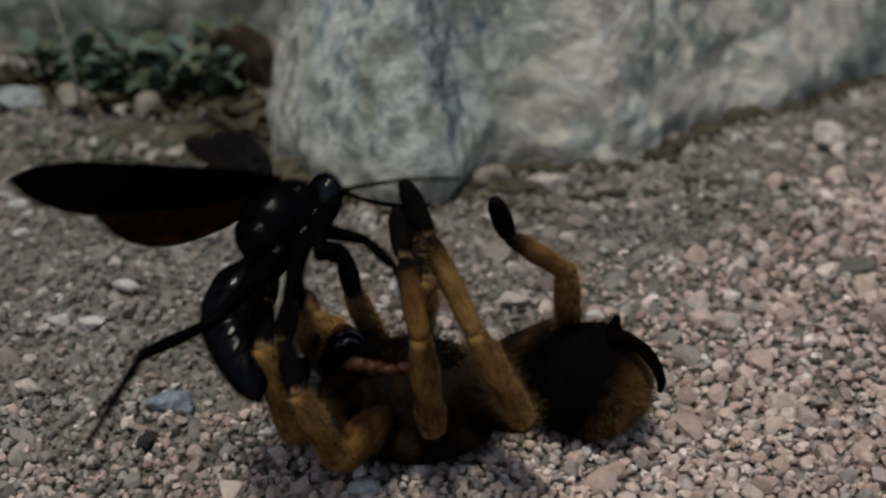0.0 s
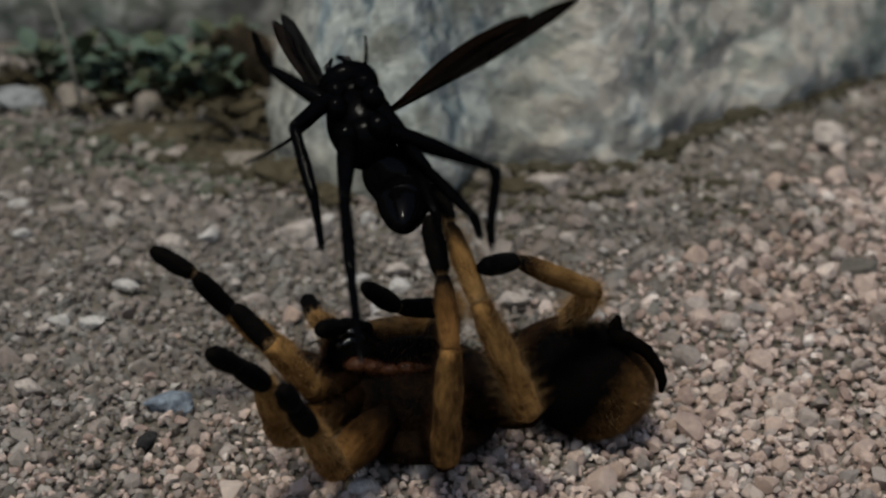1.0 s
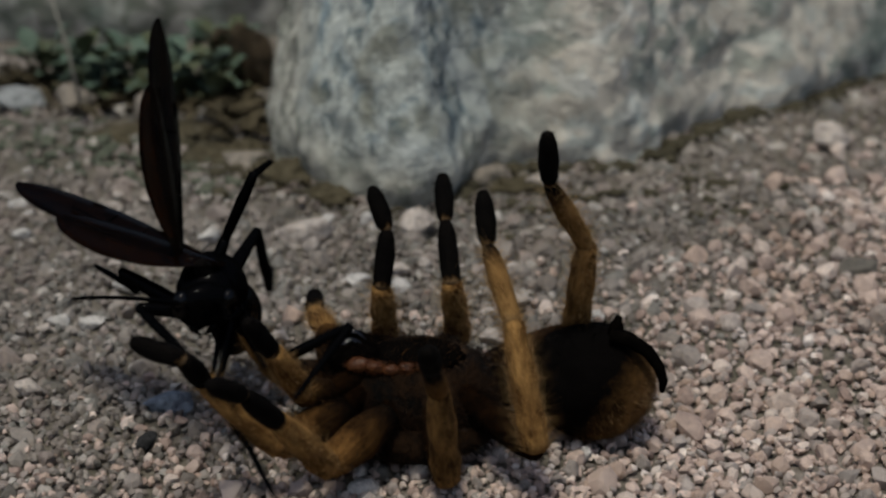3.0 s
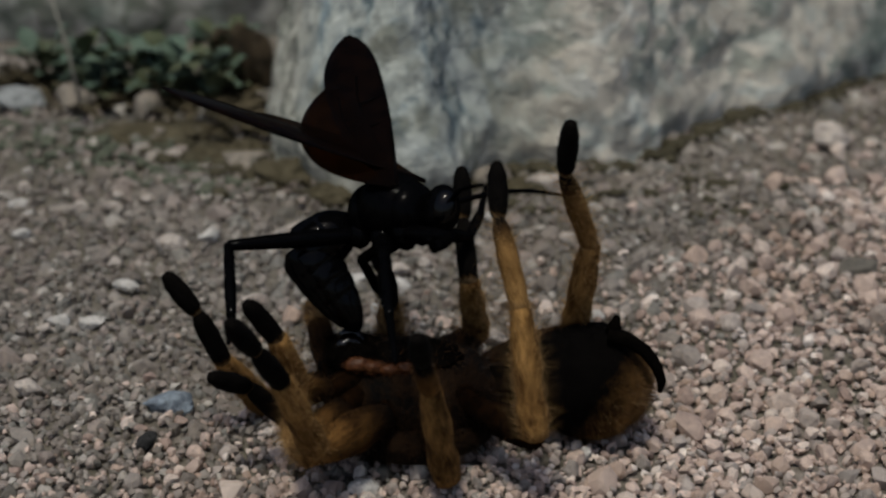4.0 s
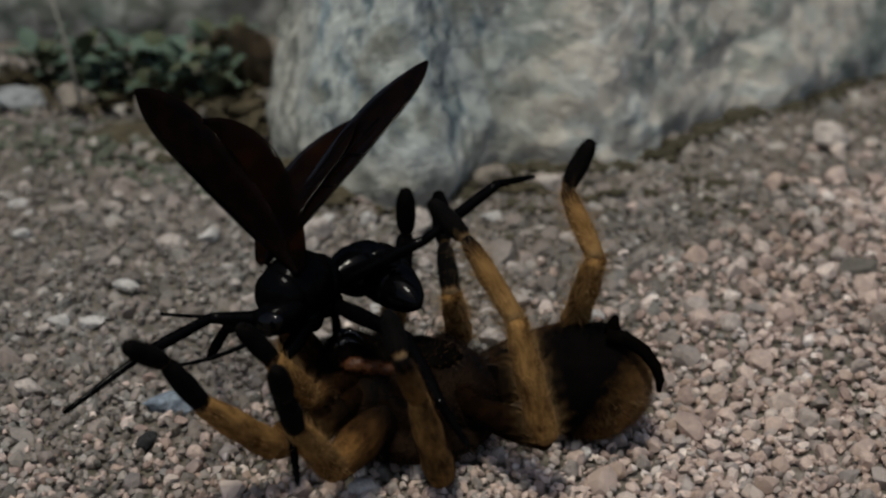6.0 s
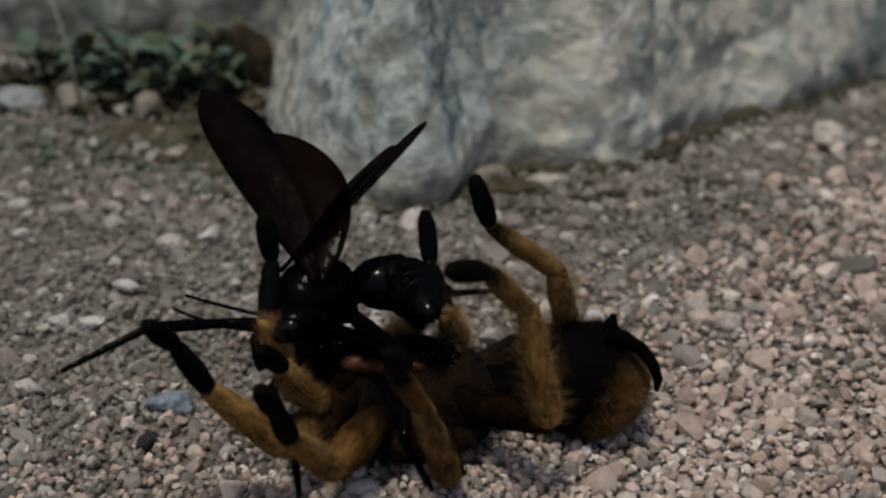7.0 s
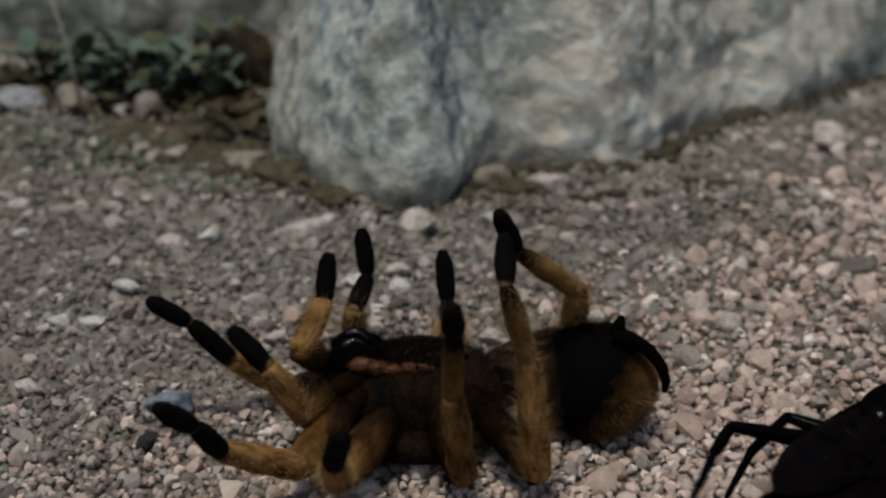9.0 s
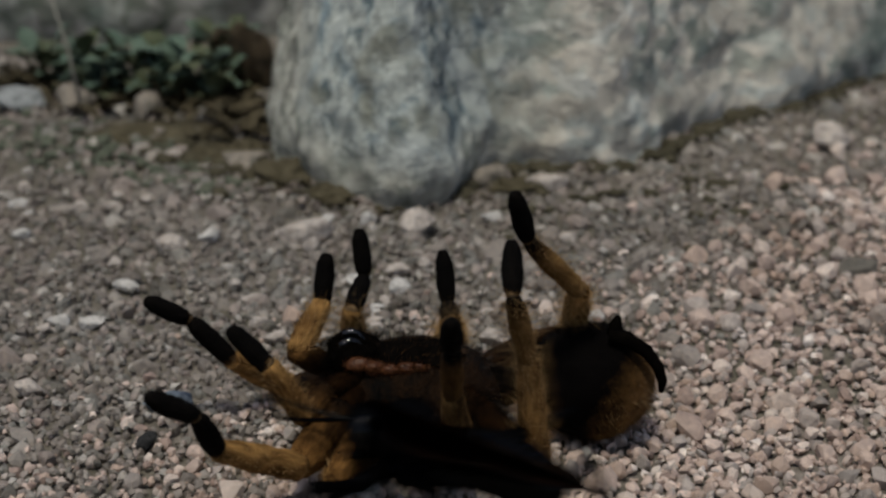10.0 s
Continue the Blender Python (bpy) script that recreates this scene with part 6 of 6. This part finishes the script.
    wasp_at(8.7, (419, -181, 96, -2.8, 11.6, 33.3), head=(91, -36, 10), body=(-146, 13, -37, -279, -10, -39), wl=(-353, -59, -38, 16, -99, 7), wr=(-351, 27, -76, -8, -100, 0), fl=(145, 39, -3, 248, 61, -34, 177, -37, -3), ml=(91, 103, -22, 29, 1, -6, -49, -101, 13), fr=(-11, -113, 14, -53, -207, 52, -126, -305, 80), mr=(-80, -108, -12, -152, -200, 15, -234, -296, 46), hr=(-222, -88, -22, -331, -157, -7, -441, -248, 21), al=(273, 32, 51), ar=(25, -184, 15))
    wasp_at(8.9, (578, -154, 114, -2.7, 6.2, 36.1), head=(89, -35, 18), body=(-151, 11, -18, -283, -17, -28), wl=(-355, -56, -18, 16, -99, -1), wr=(-354, 22, -60, -5, -100, -4), hl=(-68, 210, -40, -150, 110, -37, -273, 37, -58), fl=(144, 10, 3, 90, -86, 3, 8, -180, 4))
    wasp_at(9.0, (596, -159, 123, -5.1, 6.5, 42.5), head=(85, -36, 22), body=(-150, 8, -24, -279, -31, -14), wl=(-354, -59, -26, 18, -93, -33), wr=(-357, -29, -41, 12, -88, -46), ml=(-56, 126, -11, -172, 98, -28, -289, 48, -52), hl=(-209, 105, 12, -324, 43, 19, -451, -25, 7), hr=(-233, -9, -38, -353, -52, -12, -476, -117, 30), fl=(148, 18, -10, 84, -72, -15, -8, -156, -19))
    wasp_at(9.1, (586, -163, 121, -6.4, 8.6, 48.7), head=(89, -33, 20), body=(-150, 14, -21, -283, -11, -14), wl=(-357, -35, -28, 12, -91, -39), wr=(-357, -1, -46, 7, -86, -50), ml=(-30, 135, -4, -146, 114, -27, -267, 78, -56), hl=(-203, 112, 19, -324, 63, 21, -458, 10, 5), fl=(141, -12, 2, 67, -93, -8, -34, -166, -17))
    wasp_at(9.133, (570, -130, 87, -6.2, 5.2, 0.9))
    wasp_at(9.167, (553, -96, 54, -3.6, 3.0, -46.7))
    wasp_at(9.2, (537, -63, 21, -0.2, 3.5, -94.3), head=(108, 2, -5), body=(-153, 5, -10, -52, -31, 72), wl=(260, -74, 237, 60, -28, -75), wr=(266, -73, 231, 6, 97, 23), fl=(91, 34, 66, -8, 69, 100, -47, 111, -11), ml=(99, 44, 28, -6, 98, 48, 122, 100, 27), hl=(119, 30, 65, 19, 103, 27, 163, 105, 44), fr=(113, -91, 13, 68, -166, 79, 171, -212, 26), mr=(82, -82, 29, 81, -128, 140, 183, -146, 62), hr=(85, -130, 56, 209, -129, 96, 342, -171, 135))
    wasp_at(9.3, (515, -63, 19, -0.3, 1.3, -95.9), head=(103, -20, -7), body=(-153, -2, -11, -55, -42, 72), wl=(268, -85, 225, 58, -24, -78), wr=(271, -89, 220, 1, 93, 37), fl=(88, 51, 64, -14, 81, 90, 109, 99, 77), ml=(96, 61, 25, -8, 120, 34, 122, 122, 43), hl=(117, 55, 63, 14, 125, 28, 158, 131, 39), fr=(112, -89, 17, 88, -154, 103, 178, -194, 27), mr=(60, -102, 31, 127, -156, 115, 229, -215, 59), hr=(88, -121, 62, 211, -148, 94, 352, -163, 124))
    wasp_at(9.333, (471, -94, 49, 7.2, 5.3, -142.5))
    wasp_at(9.367, (426, -125, 80, 9.5, 13.5, 170.8))
    wasp_at(9.4, (381, -156, 111, 4.8, 20.7, 122.4), head=(84, 29, 32), body=(-49, -93, -19, -168, -43, -57), wl=(-349, 63, -62, -7, 46, 89), wr=(-340, 118, -8, 22, 57, -79), fl=(-49, 96, -47, -40, 189, 11, -116, 274, -39), ml=(-103, 83, -32, -170, 181, -18, -269, 264, -30), hr=(42, -183, 20, 86, -295, -30, -25, -231, -99))
    wasp_at(9.5, (299, -146, 137, 5.3, 2.7, 127.8), head=(94, 32, 12), body=(-153, -8, -2, -286, 12, 7), wl=(-358, 35, -9, 4, 66, 75), wr=(-342, 111, 6, 31, 93, 18), fl=(-27, 116, -27, -68, 215, -4, -152, 308, -7), ml=(-96, 94, -31, -132, 194, 25, -179, 313, 45), hl=(-215, 101, -10, -261, 207, 51, -346, 323, 67), fr=(127, -37, -103, 66, 54, -88, -23, 141, -89), mr=(-38, -123, 17, 71, -154, -22, 176, -210, -73), hr=(-55, -206, 16, -23, -290, -78, -136, -207, -115), al=(53, 180, 83), ar=(273, -50, 14))
    wasp_at(9.7, (278, -159, 148, 4.7, 2.5, 123.0), head=(91, 35, 12), body=(-151, -18, -12, -284, -1, 5), wl=(-359, 5, -23, -4, 62, 78), wr=(-351, 81, 0, 22, 94, 24), fl=(-32, 113, -32, -59, 215, -3, -146, 304, -14), ml=(-111, 66, -34, -194, 149, -8, -290, 229, 25), hl=(-197, 127, 10, -294, 206, 43, -403, 294, 83), fr=(99, 64, -81, 21, 138, -62, -81, 211, -59), mr=(33, -134, 0, 100, -213, -61, -3, -137, -38), hr=(-34, -209, -3, -20, -292, -102, -139, -211, -117), al=(241, 107, 70), ar=(254, 76, 28))
    wasp_at(9.9, (112, -193, 139, 5.8, 8.5, 132.0), head=(91, 38, -1), body=(-152, -13, -9, -286, 5, -11), wl=(-354, -28, -59, -16, 77, 61), wr=(-356, 40, -37, 10, 99, 12))
    wasp_at(10.0, (-38, -201, 121, 6.0, 10.3, 133.8), head=(90, 38, 6), body=(-152, -12, -12, -284, 17, -13), wl=(-355, -30, -53, -15, 81, 57), wr=(-356, 40, -33, 11, 99, 7), mr=(41, -138, -55, 85, -231, -117, -31, -171, -117), hr=(-91, -201, 10, -35, -289, -69, -152, -210, -104))
    walk(wasp, FLIGHT)
    for key, hip in HIPS.items():
        kind = "palp" if key[0] == "p" else {"3": "mid_leg", "4": "hind_leg"}.get(key[1], "leg")
        drive_chain(SPIDER_BONES[key], Vector(hip) * MM - Vector(TARANTULA_AT), [s * MM for s in LEG_BONES[kind]], BOOK[key])
    for key, hip in WASP_HIPS.items():
        drive_chain(WASP_BONES[key], Vector(hip) * MM, [s * MM for s in WASP_LEG[key[0]]], BOOK[key])
    drive_chain(WASP_BONES["body"], Vector(WAIST) * MM, [s * MM for s in ABDOMEN], BOOK["body"])
    faces = dict(zip(STEPS, drive_head(BOOK["head"])))
    for key, side in (("al", -1.2), ("ar", 1.2)):
        drive_chain(WASP_BONES[key], lambda t, side=side: faces[t] @ (Vector((side, 3.9, 1.4)) * MM), [0.0185], BOOK[key])
    for key, wing in WINGS.items():
        drive_wing(wing, Vector(WING_ROOT[key]) * MM, BOOK[key])


motions()
